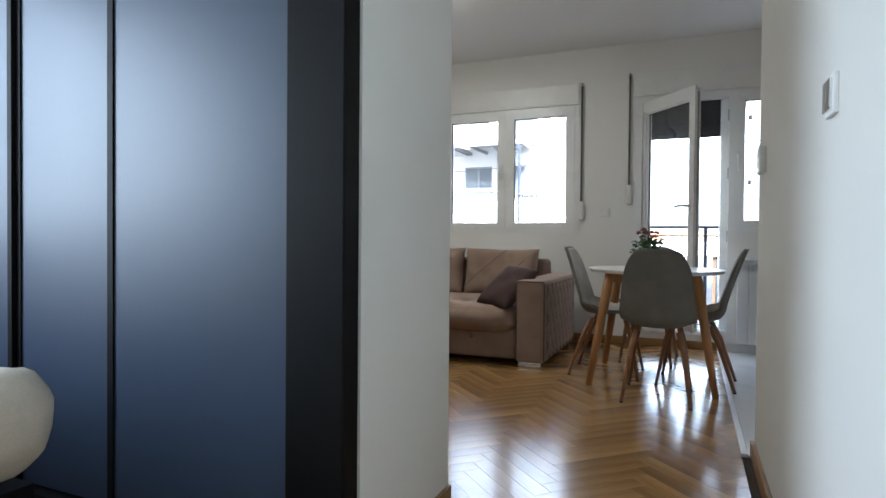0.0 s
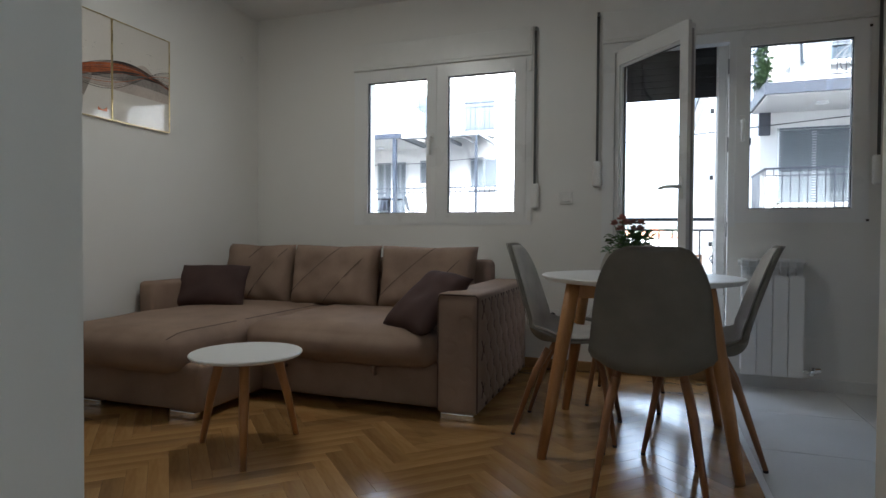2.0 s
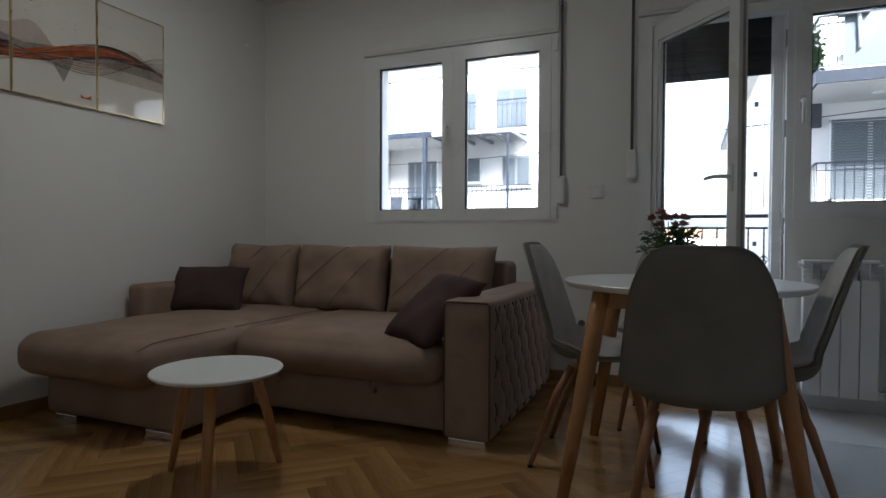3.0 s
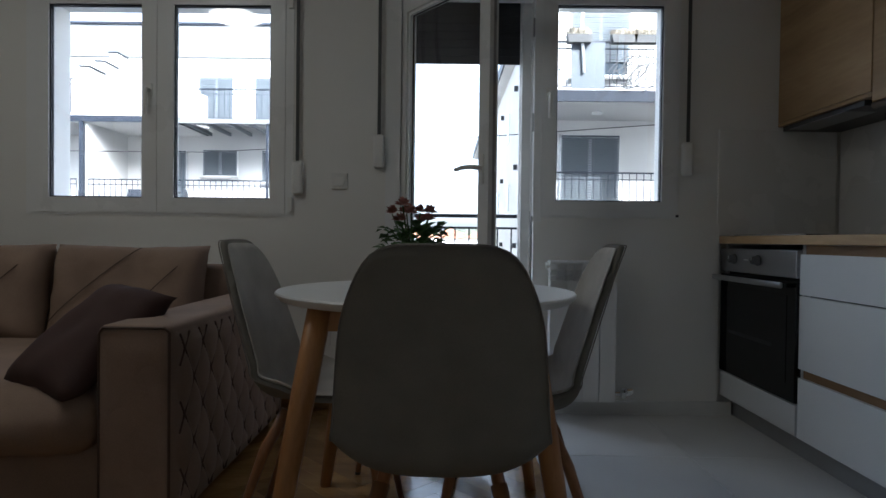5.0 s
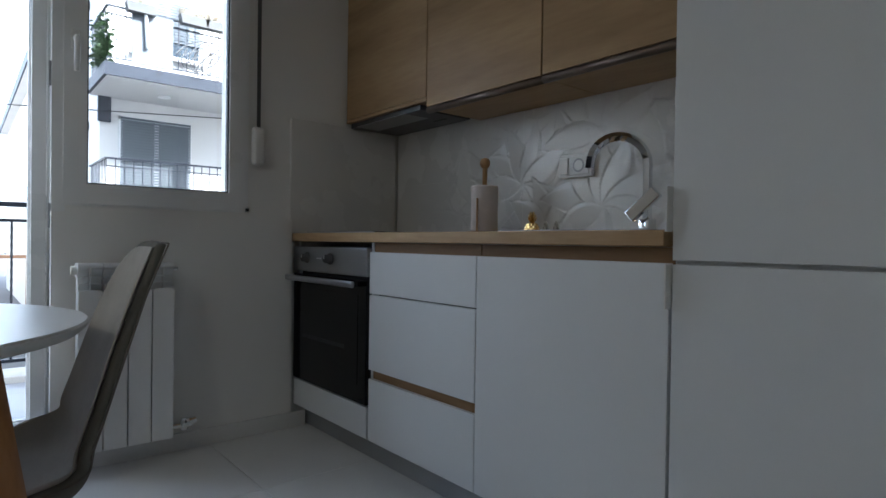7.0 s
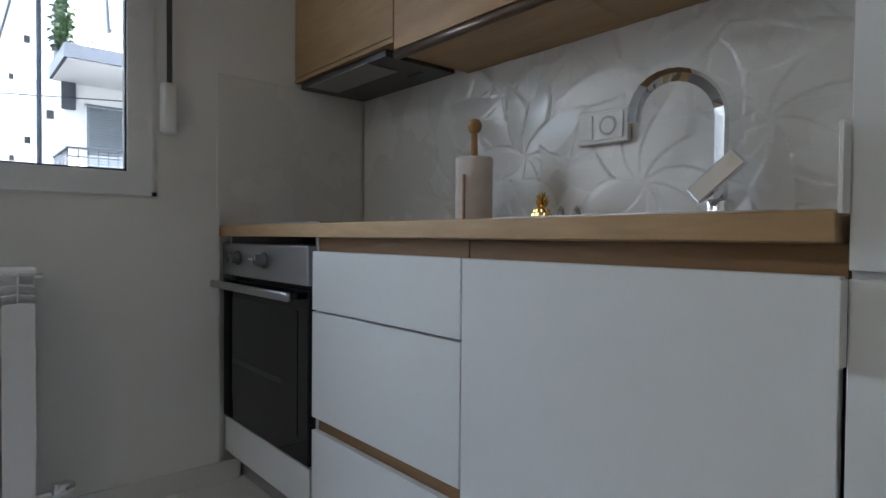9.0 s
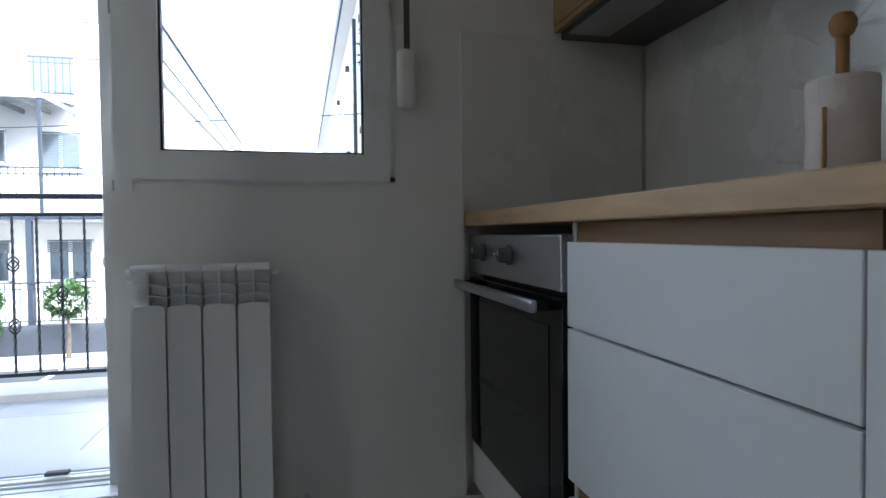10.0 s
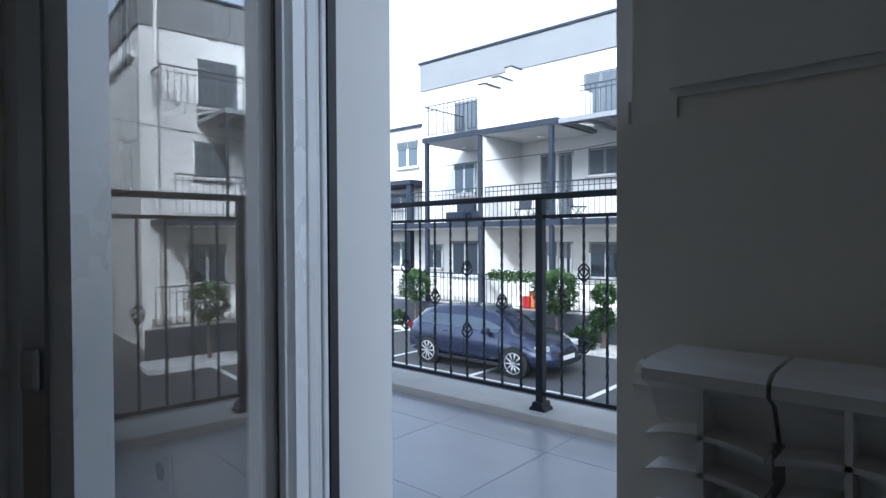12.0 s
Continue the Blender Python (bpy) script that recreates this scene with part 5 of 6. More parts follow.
part("balcony_slab", boxes([(-10.85, -6.25, 17.42, YF, 3.70, 3.86)]), M_antra, bl, "anthracite balcony slab edge")
part("soffit", boxes([(-10.80, -6.30, 17.47, YF, 3.68, 3.70)]), M_render, bl)
part("balcony_slab", boxes([(-13.2, -2.8, 17.42, YF, 1.02, 1.18)]), M_antra, bl, "anthracite balcony slab edge")
part("soffit", boxes([(-13.1, -2.85, 17.47, YF, 1.0, 1.02)]), M_render, bl)
part("parapet", boxes([(-8.6, -6.25, 17.5, 17.56, 3.86, 4.85), (-6.31, -6.25, 17.56, YF, 3.86, 4.85)]), M_render, bl)
for x in (-10.72, -8.70, -6.44, -4.2):
    part("post", boxes([(x - 0.052, x + 0.052, 17.44, 17.56, GZ, 3.70 if x < -5 else 1.02)]), M_antra, bl)
part("lean_to_roof", prism([(17.45, 3.72), (17.45, 3.78), (YF, 4.02), (YF, 3.96)], -6.2, -3.9, "x"), M_lamp, bl, "glass lean-to roof")
for x in (-6.2, -5.65, -5.05, -4.5, -3.95):
    part("roof_beam", boxes([(x, x + 0.06, 17.5, YF, 3.70, 3.80)]), M_strapg, bl)
part("front_beam", boxes([(-6.2, -3.89, 17.42, 17.5, 3.68, 3.80)]), M_strapg, bl)
part("wire_post", boxes([(-3.98, -3.92, 17.45, 17.51, 1.18, 3.7)]), M_antra, bl)
for (x0, x1, z0, z1, dp) in ((-6.52, -5.51, 4.17, 5.46, 1), (-4.9, -3.9, 4.17, 5.46, 1), (-11.2, -10.2, 4.1, 5.4, 0.97), (-7.92, -7.38, 1.25, 3.25, 0.98), (-7.32, -6.86, 1.25, 3.25, 0.98), (-6.40, -5.39, 2.45, 3.28, 0.97), (-4.7, -3.8, 2.3, 3.28, 0.97),
                             (-11.25, -10.35, 2.2, 3.3, 0.25), (-9.75, -9.1, 1.25, 3.2, 0.98), (-6.38, -5.35, -0.5, 0.58, 0.32), (-7.95, -7.35, -1.2, 0.58, 0.25), (-7.3, -6.9, -1.9, 0.58, 0.2), (-11.35, -10.2, -0.6, 0.62, 0.1), (-9.75, -9.15, -1.8, 0.62, 0.98), (-4.6, -3.6, -0.5, 0.58, 0.32), (-12.5, -11.75, -0.4, 0.5, 0.3)):
    ext_window(bl, x0, x1, z0, z1, YF - 0.02, dp)
ext_rail(bl, -13.2, -8.85, 17.5, 1.18)
ext_rail(bl, -8.55, -2.85, 17.5, 1.18)
ext_rail(bl, -10.8, -8.85, 17.5, 3.86, YF, (-10.8,))
ext_rail(bl, -6.2, -2.85, 18.6, 3.95, YF, (-2.85,), 0.95)
ext_rail(bl, -13.4, -2.4, 17.43, GZ + 0.75, None, None, 0.95)
for x in (-5.0, -3.2, -10.0, -7.3):
    part("soffit_lamp", lathe([(0.10, 0), (0.09, 0.03)], (x if x < -6.3 else -7.4, 18.4, 3.57 if x < -6.3 else 0.97), 14), M_white, bl)
part("downpipe", tube([(-2.95, YF - 0.06, 7.0), (-2.95, YF - 0.06, GZ)], 0.05, 8), M_render, bl)
part("side_gutter", tube([(-2.55, YF + 0.4, 5.4), (-2.5, 45, 5.4)], 0.09, 8), M_render, bl)
bl2 = thing("apartment_building", (-17, 22, GZ), "lower white house beside the apartment building", "building", "apartment houses")
part("wall", boxes([(-26, -12.75, 21.0, 40, GZ, 5.2)]), M_render, bl2)
part("roof_edge", boxes([(-26.1, -12.75, 20.9, 40.1, 5.2, 5.3)]), M_antra, bl2)
part("balcony_slab", boxes([(-17.5, -13.2, 19.4, 21.0, 2.75, 2.9), (-17.5, -13.25, 19.4, 21.0, 1.0, 1.15)]), M_antra, bl2)
part("post", boxes([(-13.5, -13.3, 19.5, 19.7, GZ, 2.75)]), M_antra, bl2)
ext_rail(bl2, -17.5, -13.25, 19.5, 1.15)
for (x0, x1, z0, z1) in ((-15.8, -14.6, 1.9, 2.6), (-15.8, -14.6, -0.5, 0.6), (-19.5, -18.2, 1.6, 2.6), (-19.5, -18.2, -0.5, 0.6), (-15.4, -14.2, 3.6, 4.7)):
    ext_window(bl2, x0, x1, z0, z1, 20.98, 0.3)

# wing on the other side of the yard
site(1.1, 1.1, 1.1, -0.22, -0.3, -0.06)
wg = thing("apartment_building", (7, 15.2, GZ), "white apartment wing with planted balconies", "building", "apartment houses")
part("wall", boxes([(2.42, 14, 15.2, 44, GZ - 0.2, 6.75)]), M_render, wg)
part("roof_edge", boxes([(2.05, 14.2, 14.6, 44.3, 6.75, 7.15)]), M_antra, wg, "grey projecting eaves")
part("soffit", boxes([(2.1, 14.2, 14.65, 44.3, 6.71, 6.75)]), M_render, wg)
part("corner_panel", boxes([(2.38, 2.60, 15.12, 15.2, 3.10, 3.60)]), M_antw, wg, "anthracite corner panel")
part("corner_pillar", boxes([(4.55, 4.75, 13.6, 13.8, GZ - 0.2, 6.7)]), M_antw, wg)
for zs in (1.02, 3.60):
    part("balcony_slab", boxes([(2.2, 6.8, 13.45, 15.2, zs, zs + 0.22)]), M_antra, wg, "anthracite balcony slab edge")
    part("soffit", boxes([(2.25, 6.8, 13.5, 15.2, zs - 0.02, zs)]), M_render, wg)
    ext_rail(wg, 2.25, 6.8, 13.52, zs + 0.22, 15.1, (2.25,), 0.98)
part("soffit_lamp", lathe([(0.12, 0), (0.10, 0.04)], (3.35, 14.3, 3.54), 14), M_white, wg)
ext_window(wg, 2.75, 4.10, 1.6, 3.25, 15.18, 0.97)
ext_window(wg, 2.95, 4.3, 4.55, 6.05, 15.18, 0.8)
part("balcony_cladding", boxes([(2.62, 3.28, 13.47, 13.5, 3.86, 4.76)]), M_slatg, wg, "grey cloth over the railing")
for y in (19, 23, 27, 31):
    for z in (1.9, 4.4):
        part("side_window", boxes([(2.40, 2.43, y, y + 0.7, z, z + 1.0)]), M_carglass, wg)
part("downpipe", tube([(2.36, 18.2, 6.3), (2.36, 18.2, GZ)], 0.05, 8), M_antra, wg, "dark downpipe")
for y in (16.4, 20.5, 25):
    for z in (0.6, 3.1, 5.6):
        part("wall_lamp", boxes([(2.30, 2.42, y, y + 0.12, z, z + 0.16)]), M_gasket, wg, "dark wall lamp")
part("timber_frame", boxes([(1.9, 2.0, 24, 24.1, GZ, 0.3), (1.1, 1.2, 24, 24.1, GZ, 0.3), (1.1, 2.0, 24, 24.1, 0.2, 0.3)]), M_wood_o, wg, "brown timber door frame")
for x in (2.75, 3.62, 4.05):
    pb = thing("flower_box", (x, 13.40, 4.72), "grey railing flower box with dry plants", "flower box", "balcony flower boxes")
    part("trough", prism([(-0.24, 0), (0.24, 0), (0.28, 0.17), (-0.28, 0.17)], -0.09, 0.09, "y"), M_strap, pb, "", False, True)
    bm = bmesh.new()
    for k in range(120):
        leaf(bm, Vector((random.uniform(-0.24, 0.24), random.uniform(-0.08, 0.08), 0.15)), (random.uniform(-1, 1), random.uniform(-1, 1), 0.9), random.uniform(0.08, 0.2))
    tagged(part("dry_plant", bm, M_bed, pb, "pale dried plants", False, True), kind="stuff")
iv = bmesh.new()
for k in range(500):
    leaf(iv, Vector((2.24 + random.gauss(0, 0.05), random.uniform(13.55, 14.3), 3.85 + random.uniform(0, 0.95) * random.uniform(0.3, 1))), (random.uniform(-1, 1), random.uniform(-1, 0.3), random.uniform(-0.5, 0.6)), random.uniform(0.06, 0.12))
tagged(part("climbing_plant", iv, M_bush, None), "green climbing plant on the balcony rail", "plant", "", "stuff")
cane = thing("garden_cane", (2.85, 13.40, 4.9), "white bent cane above the flower box", "ornament")
part("cane_tube", tube([(2.85, 13.42, 4.15), (2.8, 13.42, 5.2), (2.83, 13.42, 5.42), (2.95, 13.42, 5.52), (3.1, 13.42, 5.48), (3.13, 13.42, 5.36)], 0.03, 8), M_white, cane, "", True)
wire = bmesh.new()
for k in range(16):
    a = random.uniform(0, 6)
    ring_bm(wire, [(3.9 + 0.45 * math.cos(a + f * 2.2) * (0.4 + 0.6 * f) + 0.25 * math.sin(k), 13.42 + 0.04 * math.sin(k), 4.15 + 0.32 * math.sin(a + f * 2.6) * 0.8 + 0.1 * math.cos(k)) for f in (0, 0.2, 0.4, 0.6, 0.8, 1.0)], [0.012] * 6, 4)
tagged(part("wire_ornament", wire, M_strap, None), "tangled wire ornament on the balcony rail", "ornament")
site(1.25, 1.2, 1.19, -0.8, -0.6, 0.09)
for zz, ya, yb in ((2.85, 17.42, 13.45),):
    tagged(part("overhead_cable", tube([(-10.8, ya, zz + 0.05), (-5, 16.2, zz - 0.12), (0, 14.7, zz - 0.05), (4.6, yb, zz + 0.12)], 0.010, 5), M_gasket, None), "thin dark overhead cable across the yard", "cable")

# balcony furniture across the yard
def folding_chair(x, y, z, rz):
    c = thing("garden_chair", (x, y, z), "dark mesh garden chair on the far balcony", "chair", "far balcony chairs", "", rz)
    part("seat", boxes([(-0.24, 0.24, -0.22, 0.22, 0.42, 0.45)]), M_antra, c, "", False, True)
    bm = box(bmesh.new(), -0.24, 0.24, -0.015, 0.015, 0, 0.55)
    bm.transform(Matrix.Translation((0, 0.24, 0.45)) @ rot(-14, 0, 0))
    part("backrest", bm, M_antra, c, "", False, True)
    for sx_ in (-1, 1):
        for s in (-1, 1):
            part("leg", tube([(sx_ * 0.22, s * 0.2, 0.44), (sx_ * 0.24, -s * 0.22, 0)], 0.014, 6), M_antra, c, "", False, True)


for (x, r_) in ((-7.95, 10), (-7.4, -20), (-6.2, 100)):
    folding_chair(x, 18.5, 1.18, r_)
gt = thing("garden_table", (-6.95, 18.3, 1.18), "round garden table on the far balcony", "table")
part("tabletop", lathe([(0.4, 0.70), (0.42, 0.715), (0.4, 0.73)], (-6.95, 18.3, 1.18), 24), M_antra, gt)
part("pedestal", tube([(-6.95, 18.3, 1.18), (-6.95, 18.3, 1.88)], 0.035, 8), M_antra, gt)
for x in (-10.3, -9.3):
    rb = thing("rattan_armchair", (x, 18.6, 1.18), "dark rattan armchair on the far balcony", "chair")
    part("seat", B(x - 0.35, x + 0.35, 18.3, 18.95, 1.18, 1.55, 0.04), M_antra, rb)
    part("backrest", B(x - 0.35, x + 0.35, 18.85, 19.0, 1.55, 2.0, 0.04), M_antra, rb)


# ---- shrubs ----
def shrub(x, y, z0, trunk, r, rz, n, label, name="topiary_tree"):
    t = thing(name, (x, y, z0), label, "tree" if trunk > 0.3 else "shrub", "shrubs in the gravel")
    if trunk > 0.05:
        part("trunk", tube([(x, y, z0), (x + 0.03, y, z0 + trunk * 0.5), (x - 0.01, y + 0.02, z0 + trunk + r * 0.5)], [0.045, 0.035, 0.02], 8), M_bark, t)
        bm = bmesh.new()
        for k in range(7):
            a = k * 0.9
            ring_bm(bm, [(x, y, z0 + trunk * 0.9), (x + r * 0.6 * math.cos(a), y + r * 0.6 * math.sin(a), z0 + trunk + rz * (0.5 + 0.1 * k))], [0.018, 0.006], 5)
        part("limb", bm, M_bark, t)
    bm = bmesh.new()
    for k in range(n):
        d = Vector((random.gauss(0, 1), random.gauss(0, 1), random.gauss(0, 1))).normalized()
        f = random.uniform(0.45, 1.0) ** 0.5 * (1 + 0.22 * noise.noise(d * 2.3 + Vector((x, y, 0))))
        p = Vector((x + d.x * r * f, y + d.y * r * f, z0 + trunk + rz + d.z * rz * f))
        leaf(bm, p, d + Vector((random.uniform(-1, 1), random.uniform(-1, 1), random.uniform(-0.4, 0.9))) * 0.8, random.uniform(0.06, 0.12))
    tagged(part("crown", bm, M_bush, t), kind="stuff")


random.seed(11)
shrub(-10.7, 16.9, GZ + 0.1, 0.75, 0.48, 0.45, 1600, "round clipped evergreen tree in white gravel")
shrub(-5.95, 16.8, GZ + 0.1, 0.75, 0.55, 0.52, 2000, "large clipped evergreen tree in white gravel")
shrub(-4.75, 16.8, GZ + 0.1, 0.45, 0.26, 0.24, 800, "small leafy tree in white gravel")
shrub(-4.7, 16.8, GZ + 0.1, 1.05, 0.26, 0.22, 800, "upper tier of a clipped tree in white gravel")
shrub(-3.3, 16.8, GZ + 0.1, 0.9, 0.4, 0.36, 1200, "clipped evergreen tree in white gravel")
shrub(-5.05, 16.45, GZ + 0.1, 0.0, 0.30, 0.24, 900, "low round boxwood shrub", "boxwood_shrub")
shrub(-9.9, 16.6, GZ + 0.1, 0.0, 0.28, 0.26, 900, "low yellow-green boxwood shrub", "boxwood_shrub")
shrub(-11.0, 16.5, GZ + 0.1, 0.0, 0.22, 0.2, 600, "low round boxwood shrub", "boxwood_shrub")
gl = bmesh.new()
for k in range(900):
    leaf(gl, Vector((random.uniform(-8.3, -6.7), 17.36 + random.gauss(0, 0.05), GZ + 1.68 + random.gauss(0, 0.06))), (random.uniform(-1, 1), -0.6, random.uniform(-1, 1)), random.uniform(0.06, 0.12))
tagged(part("garland", gl, M_bush, None), "green garland along the ground floor fence", "garland", "", "stuff")
for (x, m_, h_) in ((-7.35, M_red, 0.35), (-7.15, M_arto, 0.5), (-6.6, M_white, 0.55), (-6.3, M_antra, 0.6), (-7.7, M_white, 0.3)):
    single("storage_box", B(x - 0.14, x + 0.14, 17.75, 18.0, GZ + 0.75, GZ + 0.75 + h_, 0.02), m_, "household box on the ground floor terrace", "box", False, "terrace clutter")
part("terrace_floor", boxes([(-13.2, -2.8, 17.5, YF, GZ, GZ + 0.745)]), M_conc, bl)


# ---- parked car ----
site(1.035, 1.035, 1.035, -1.443, 0.858, -0.228)


def car():
    c = thing("parked_car", (-6.65, 14.95, GZ), "dark blue hatchback parked in a marked bay", "car")
    L0, zt = -8.72, 1.47
    stations = [  # along, half width at sill, half width at belt, belt height, roof height, roof half width
        (0.00, 0.70, 0.66, 0.80, 0.82, 0.55), (0.10, 0.80, 0.78, 0.93, 1.00, 0.55), (0.45, 0.86, 0.86, 0.98, 1.33, 0.56), (0.85, 0.89, 0.88, 0.98, 1.43, 0.57), (1.5, 0.89, 0.89, 0.96, 1.47, 0.59),
        (2.1, 0.89, 0.89, 0.95, 1.46, 0.59), (2.55, 0.89, 0.88, 0.94, 1.36, 0.57), (2.95, 0.89, 0.87, 0.93, 1.14, 0.58), (3.25, 0.88, 0.85, 0.92, 0.965, 0.62), (3.7, 0.87, 0.82, 0.84, 0.88, 0.58), (4.05, 0.82, 0.74, 0.70, 0.76, 0.5), (4.28, 0.68, 0.62, 0.52, 0.60, 0.42)]

    def ring(s):
        a, hs, hb, zb, zr, hr = s
        low = 0.24 if 0.3 < a < 4.0 else 0.30
        half = [(hs * 0.93, low), (hs, 0.42), (hs * 1.01, 0.62), (hb, zb), (hr + (hb - hr) * 0.32, zb + (zr - zb) * 0.6), (hr, zr - 0.02 * (zr - zb > 0.2)), (hr * 0.5, zr + 0.02), ]
        return [(a, -y, z) for y, z in half] + [(a, y, z) for y, z in reversed(half)]
    bm = bmesh.new()
    R = [[bm.verts.new((L0 + p[0], 14.95 + p[1], GZ + p[2])) for p in ring(s)] for s in stations]
    for p, q in zip(R, R[1:]):
        for j in range(len(p) - 1):
            bm.faces.new((p[j], p[j + 1], q[j + 1], q[j]))
        bm.faces.new((p[-1], p[0], q[0], q[-1]))
    bm.faces.new(R[0])
    bm.faces.new(R[-1])
    body = part("body", bm, M_paint, c, "metallic dark blue body", True)

    def patch(name, i0, i1, j, inset, m, lab="", f0=0.08, f1=0.92):
        """A pane or panel laid 4 mm over the skin between two stations."""
        b2 = bmesh.new()
        rows = []
        for i in range(i0, i1 + 1):
            rr = ring(stations[i])
            row = []
            for jj, f in ((j, f0), (j, f1)):
                a, d = Vector(rr[jj]), Vector(rr[jj + 1])
                p = a.lerp(d, f)
                row.append(p)
            rows.append(row)
        for row in rows:
            for p in row:
                p.y += -inset if p.y < 0 else inset
                p.z += inset * 0.5
        V = [[b2.verts.new((L0 + p.x, 14.95 + p.y, GZ + p.z)) for p in row] for row in rows]
        for p, q in zip(V, V[1:]):
            b2.faces.new((p[0], p[1], q[1], q[0]))
        return part(name, b2, m, body, lab)
    for j in (3, 9):
        patch("side_window", 2, 4, j, 0.012, M_carglass, "dark tinted side window", 0.10, 1.0)
        patch("side_window", 4, 7, j, 0.012, M_carglass, "dark tinted side window", 0.10, 1.0)
    for s in (-1, 1):
        part("mirror", B(L0 + 2.62, L0 + 2.80, 14.95 + s * 0.99 - 0.08, 14.95 + s * 0.99 + 0.08, GZ + 0.93, GZ + 1.06, 0.03), M_paint, body)
        part("headlight", B(L0 + 3.80, L0 + 4.16, 14.95 + s * 0.66 - 0.13, 14.95 + s * 0.66 + 0.11, GZ + 0.60, GZ + 0.75, 0.04, 3), M_lamp, body, "clear headlight")
        part("tail_light", B(L0 + 0.0, L0 + 0.2, 14.95 + s * 0.70 - 0.10, 14.95 + s * 0.70 + 0.09, GZ + 0.82, GZ + 0.98, 0.03), M_red, body, "red tail light")
        part("door_handle", B(L0 + 1.35, L0 + 1.52, 14.95 + s * 0.895 - 0.012, 14.95 + s * 0.895 + 0.012, GZ + 0.86, GZ + 0.885, 0.005), M_paint, body)
        part("sill_trim", B(L0 + 0.95, L0 + 3.0, 14.95 + s * 0.87 - 0.03, 14.95 + s * 0.87 + 0.03, GZ + 0.20, GZ + 0.29, 0.02), M_gasket, body)
        for gap in (1.02, 1.98, 3.0):
            part("door_gap", boxes([(L0 + gap, L0 + gap + 0.010, 14.95 + s * 0.898 - 0.004, 14.95 + s * 0.898 + 0.004, GZ + 0.34, GZ + 0.92)]), M_gasket, body)
    ws = sheet(lambda u, v: (L0 + 2.36 + 0.86 * v, 14.95 + (2 * u - 1) * (0.53 + 0.08 * v), GZ + 1.475 - 0.50 * v - 0.02 * v * (1 - v) + 0.008 - 0.05 * (2 * u - 1) ** 4), 10, 8)
    part("windscreen", ws, M_carglass, body, "dark windscreen", True)
    part("grille", B(L0 + 4.20, L0 + 4.31, 14.55, 15.35, GZ + 0.50, GZ + 0.60, 0.02), M_gasket, body, "black grille")
    part("lower_grille", B(L0 + 4.16, L0 + 4.30, 14.45, 15.45, GZ + 0.27, GZ + 0.40, 0.02), M_gasket, body)
    part("number_plate", boxes([(L0 + 4.30, L0 + 4.315, 14.69, 15.21, GZ + 0.41, GZ + 0.51)]), M_white, body, "white number plate")
    for a in (0.82, 3.42):
        for s in (-1, 1):
            yc = 14.95 + s * 0.82
            xc = L0 + a
            w = part("wheel_arch", tube([(xc, yc - s * 0.1, GZ + 0.335), (xc, yc + s * 0.082, GZ + 0.335)], 0.365, 28), M_gasket, c)
            w = part("wheel", tube([(xc, yc - s * 0.1, GZ + 0.325), (xc, yc + s * 0.08, GZ + 0.325), (xc, yc + s * 0.095, GZ + 0.325)], [0.325, 0.325, 0.305], 30), M_tyre, c, "black tyre", True)
            bm = ring_bm(bmesh.new(), [(xc, yc + s * 0.09, GZ + 0.325), (xc, yc + s * 0.099, GZ + 0.325)], [0.06, 0.055], 14)
            for k in range(10):
                an = 2 * math.pi * k / 10
                ring_bm(bm, [(xc + 0.04 * math.cos(an), yc + s * 0.096, GZ + 0.325 + 0.04 * math.sin(an)), (xc + 0.225 * math.cos(an + 0.07), yc + s * 0.10, GZ + 0.325 + 0.225 * math.sin(an + 0.07))], [0.016, 0.022], 6)
            pts = [(xc + 0.232 * math.cos(2 * math.pi * k / 24), yc + s * 0.098, GZ + 0.325 + 0.232 * math.sin(2 * math.pi * k / 24)) for k in range(25)]
            ring_bm(bm, pts, [0.014] * 25, 6)
            part("rim", bm, M_rim, w, "multi-spoke alloy rim", True)


car()

# ---- distance ----
site(1, 1, 1, 0, 0, 0)
bm = bmesh.new()
random.seed(3)
prev = None
for i in range(80):
    x = -400 + 10 * i
    z = 1.5 + 4 * noise.noise((x * 0.01, 1, 0)) + 1.5 * noise.noise((x * 0.06, 4, 0))
    cur = (bm.verts.new((x, 260, GZ - 1)), bm.verts.new((x, 265, z + 3)), bm.verts.new((x, 330, z + 5)))
    if prev:
        bm.faces.new((prev[0], cur[0], cur[1], prev[1]))
        bm.faces.new((prev[1], cur[1], cur[2], prev[2]))
    prev = cur
struct("backdrop", bm, M_hill, "low wooded rise in the far distance", "backdrop")
for k, x in enumerate((-14, -6, 1.0, 9)):
    hs = thing("house", (x, 120 + 8 * k, GZ), "small far house with a red tiled roof", "house", "far houses")
    part("wall", boxes([(x - 5, x + 5, 116 + 8 * k, 126 + 8 * k, GZ, 1.2)]), M_render, hs)
    part("roof", prism([(x - 5.4, 1.2), (x + 5.4, 1.2), (x, 3.4)], 115.5 + 8 * k, 126.5 + 8 * k, "y"), M_roof, hs)

# ---- floor pieces ----
def share(name, bm, material):
    me = bpy.data.meshes.new(name)
    bmesh.ops.recalc_face_normals(bm, faces=bm.faces[:])
    bm.to_mesh(me)
    bm.free()
    me.materials.append(material)
    return me


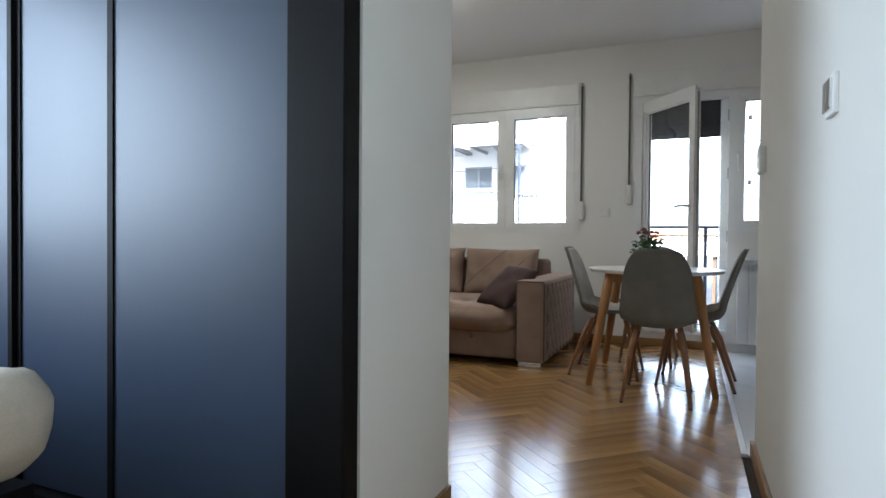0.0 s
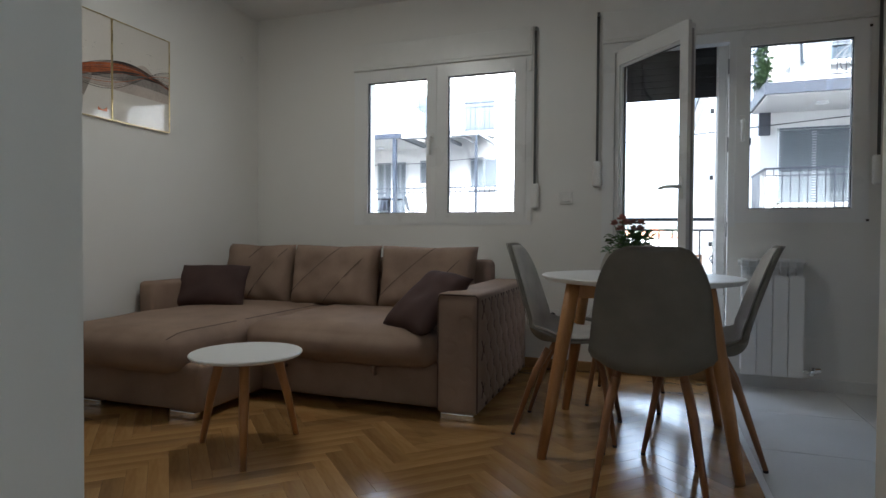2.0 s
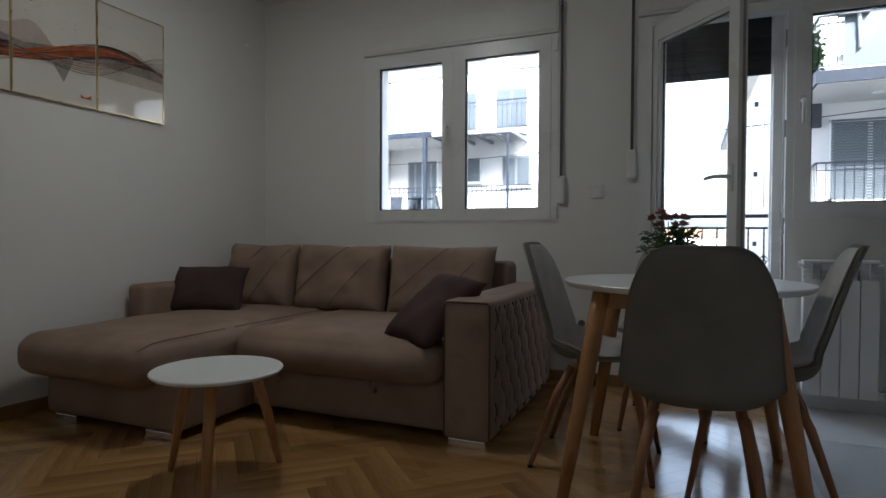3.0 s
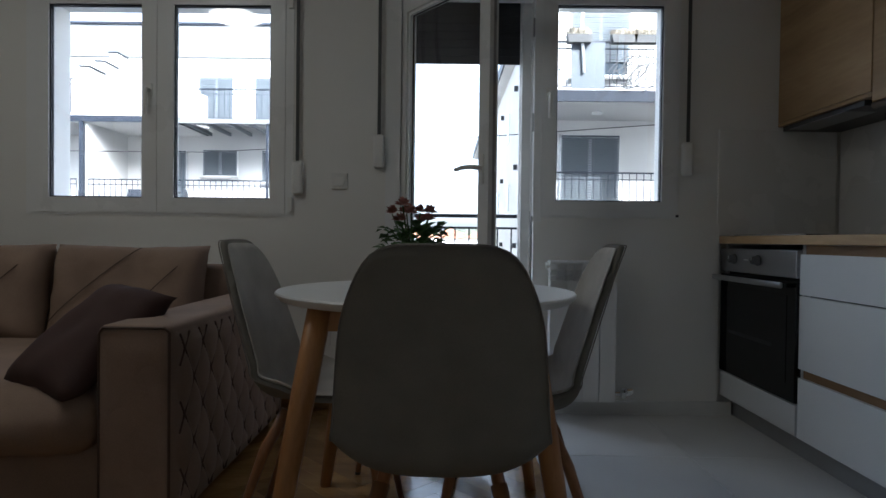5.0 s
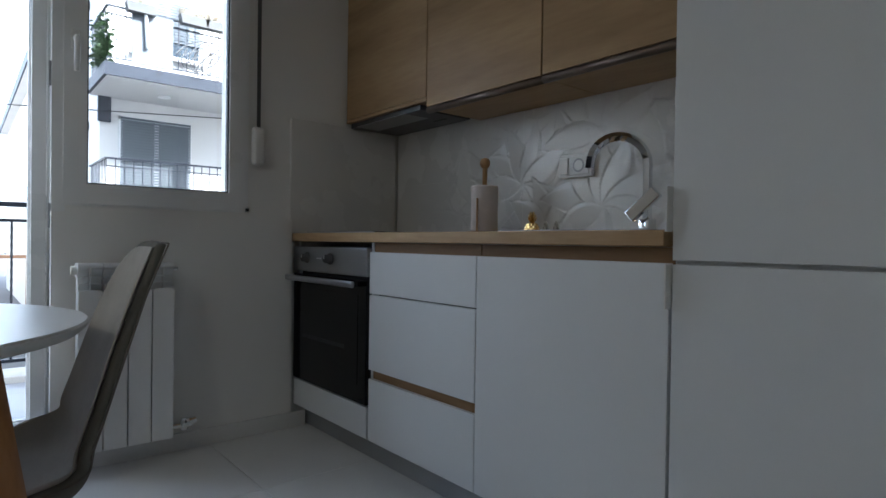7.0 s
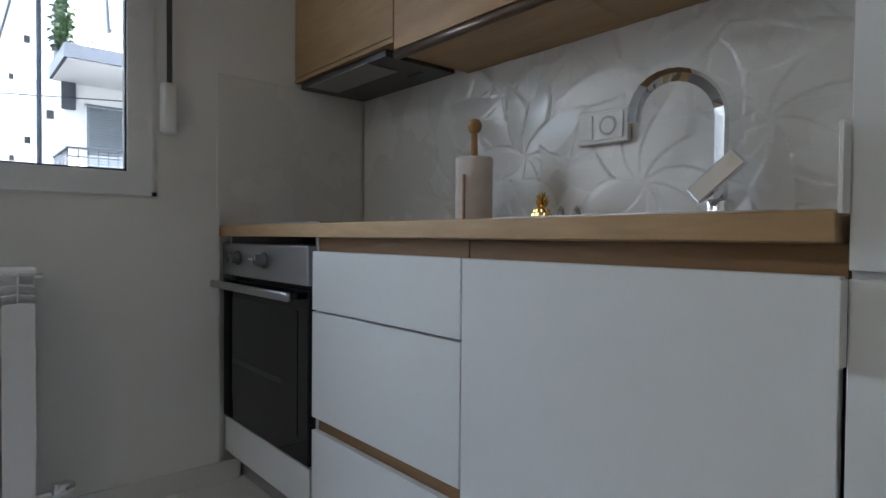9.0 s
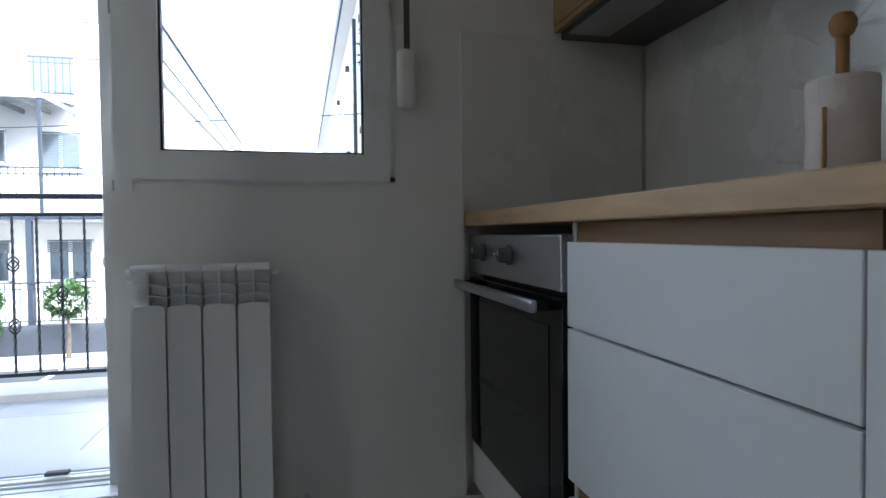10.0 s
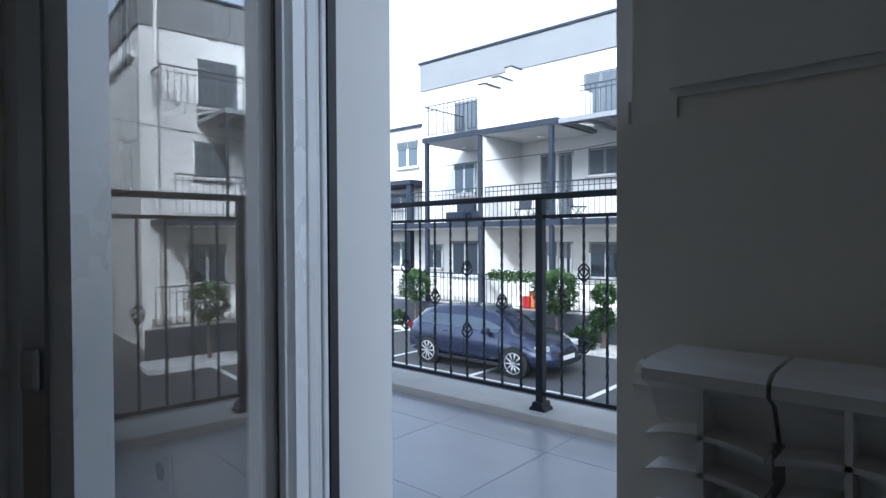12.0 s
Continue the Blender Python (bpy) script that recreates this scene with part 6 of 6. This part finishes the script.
PW, PL = 0.072, 0.432
plank = share("plank", B(-PL / 2 + 0.0003, PL / 2 - 0.0003, -PW / 2 + 0.0003, PW / 2 - 0.0003, -0.012, 0.0, 0.0006, 1), M_parq)
rest, count = bmesh.new(), 0
spots = []
for i in range(-90, 120):
    for j in range(-12, 13):
        for kind_ in (0, 1):
            cx, cy = i * PW + j * PL, i * PW - j * PL
            if kind_ == 0:
                px, py, a = cx + PL / 2, cy + PW / 2, 0
            else:
                px, py, a = cx + PL + PW / 2, cy + PW - PL / 2, 90
            q = rot(0, 0, 45) @ Vector((px, py, 0))
            x, y = q.x - 0.9, q.y + 1.0
            spots.append((x, y, a + 45))
keep = [s for s in spots if XL - 0.25 < s[0] < 0.62 and -1.7 < s[1] < 5.0]


def cut_plank(x, y, a):
    """A plank trimmed where it meets the edge strip or a wall."""
    bm = B(-PL / 2 + 0.0003, PL / 2 - 0.0003, -PW / 2 + 0.0003, PW / 2 - 0.0003, -0.012, 0.0)
    bm.transform(pose(x, y, 0, 0, 0, a))
    for co, no in (((0.364, 0, 0), (1, 0, 0)), ((0, YW - 0.001, 0), (0, 1, 0)), ((XL, 0, 0), (-1, 0, 0))):
        geom = bm.verts[:] + bm.edges[:] + bm.faces[:]
        r = bmesh.ops.bisect_plane(bm, geom=geom, plane_co=co, plane_no=no, clear_outer=True)
        es = [e for e in bm.edges if e.is_boundary]
        if es and bm.faces:
            bmesh.ops.holes_fill(bm, edges=es)
    return bm


verts, faces = [], []
for (x, y, a) in keep:
    inside = XL + 0.2 < x < 0.17 and y < YW - 0.2
    if inside and 1.35 < y < 3.2 and x > -2.4 and count < 300:
        ob = new("plank", plank)
        ob.matrix_basis = pose(x, y, 0, 0, 0, a)
        ob.parent = floor
        count += 1
    else:
        bm = cut_plank(x, y, a)
        if bm.faces:
            base = len(verts)
            bm.verts.index_update()
            verts += [tuple(v.co) for v in bm.verts]
            faces += [tuple(base + v.index for v in f.verts) for f in bm.faces]
        bm.free()
me = bpy.data.meshes.new("parquet")
me.from_pydata(verts, [], faces)
me.materials.append(M_parq)
ob = new("parquet", me)
ob.parent = floor
tagged(ob, "glossy oak herringbone parquet", "", "", "stuff")

tile = share("tile", B(-0.3 + 0.001, 0.3 - 0.001, -0.3 + 0.001, 0.3 - 0.001, -0.012, 0.0, 0.0015, 1), M_tile)
for i in range(3):
    for j in range(5):
        x, y = 0.690 + 0.6 * i, 4.47 - 0.6 * j
        x0, x1, y0, y1 = x - 0.299, min(x + 0.299, XR), max(y - 0.299, 2.211), y + 0.299
        if x1 - x0 < 0.02 or y1 - y0 < 0.02:
            continue
        if x1 - x0 > 0.597 and y1 - y0 > 0.597:
            ob = new("tile", tile)
            ob.matrix_basis = pose(x, y, 0)
            ob.parent = floor
        else:
            part("tile", B(x0, x1, y0, y1, -0.012, 0.0, 0.0015, 1), M_tile, floor)
btile = share("tile", B(-0.299, 0.299, -0.299, 0.299, -0.012, 0.0, 0.0015, 1), M_btile)
slab = bpy.data.objects["balcony_slab"]
for i in range(12):
    for j in range(3):
        x, y = -3.9 + 0.6 * i, 5.425 + 0.6 * j
        if j == 2:
            part("tile", B(x - 0.299, x + 0.299, 6.326, 6.618, -0.041, -0.029), M_btile, slab)
        else:
            ob = new("tile", btile)
            ob.matrix_basis = pose(x, y, -0.029)
            ob.parent = slab
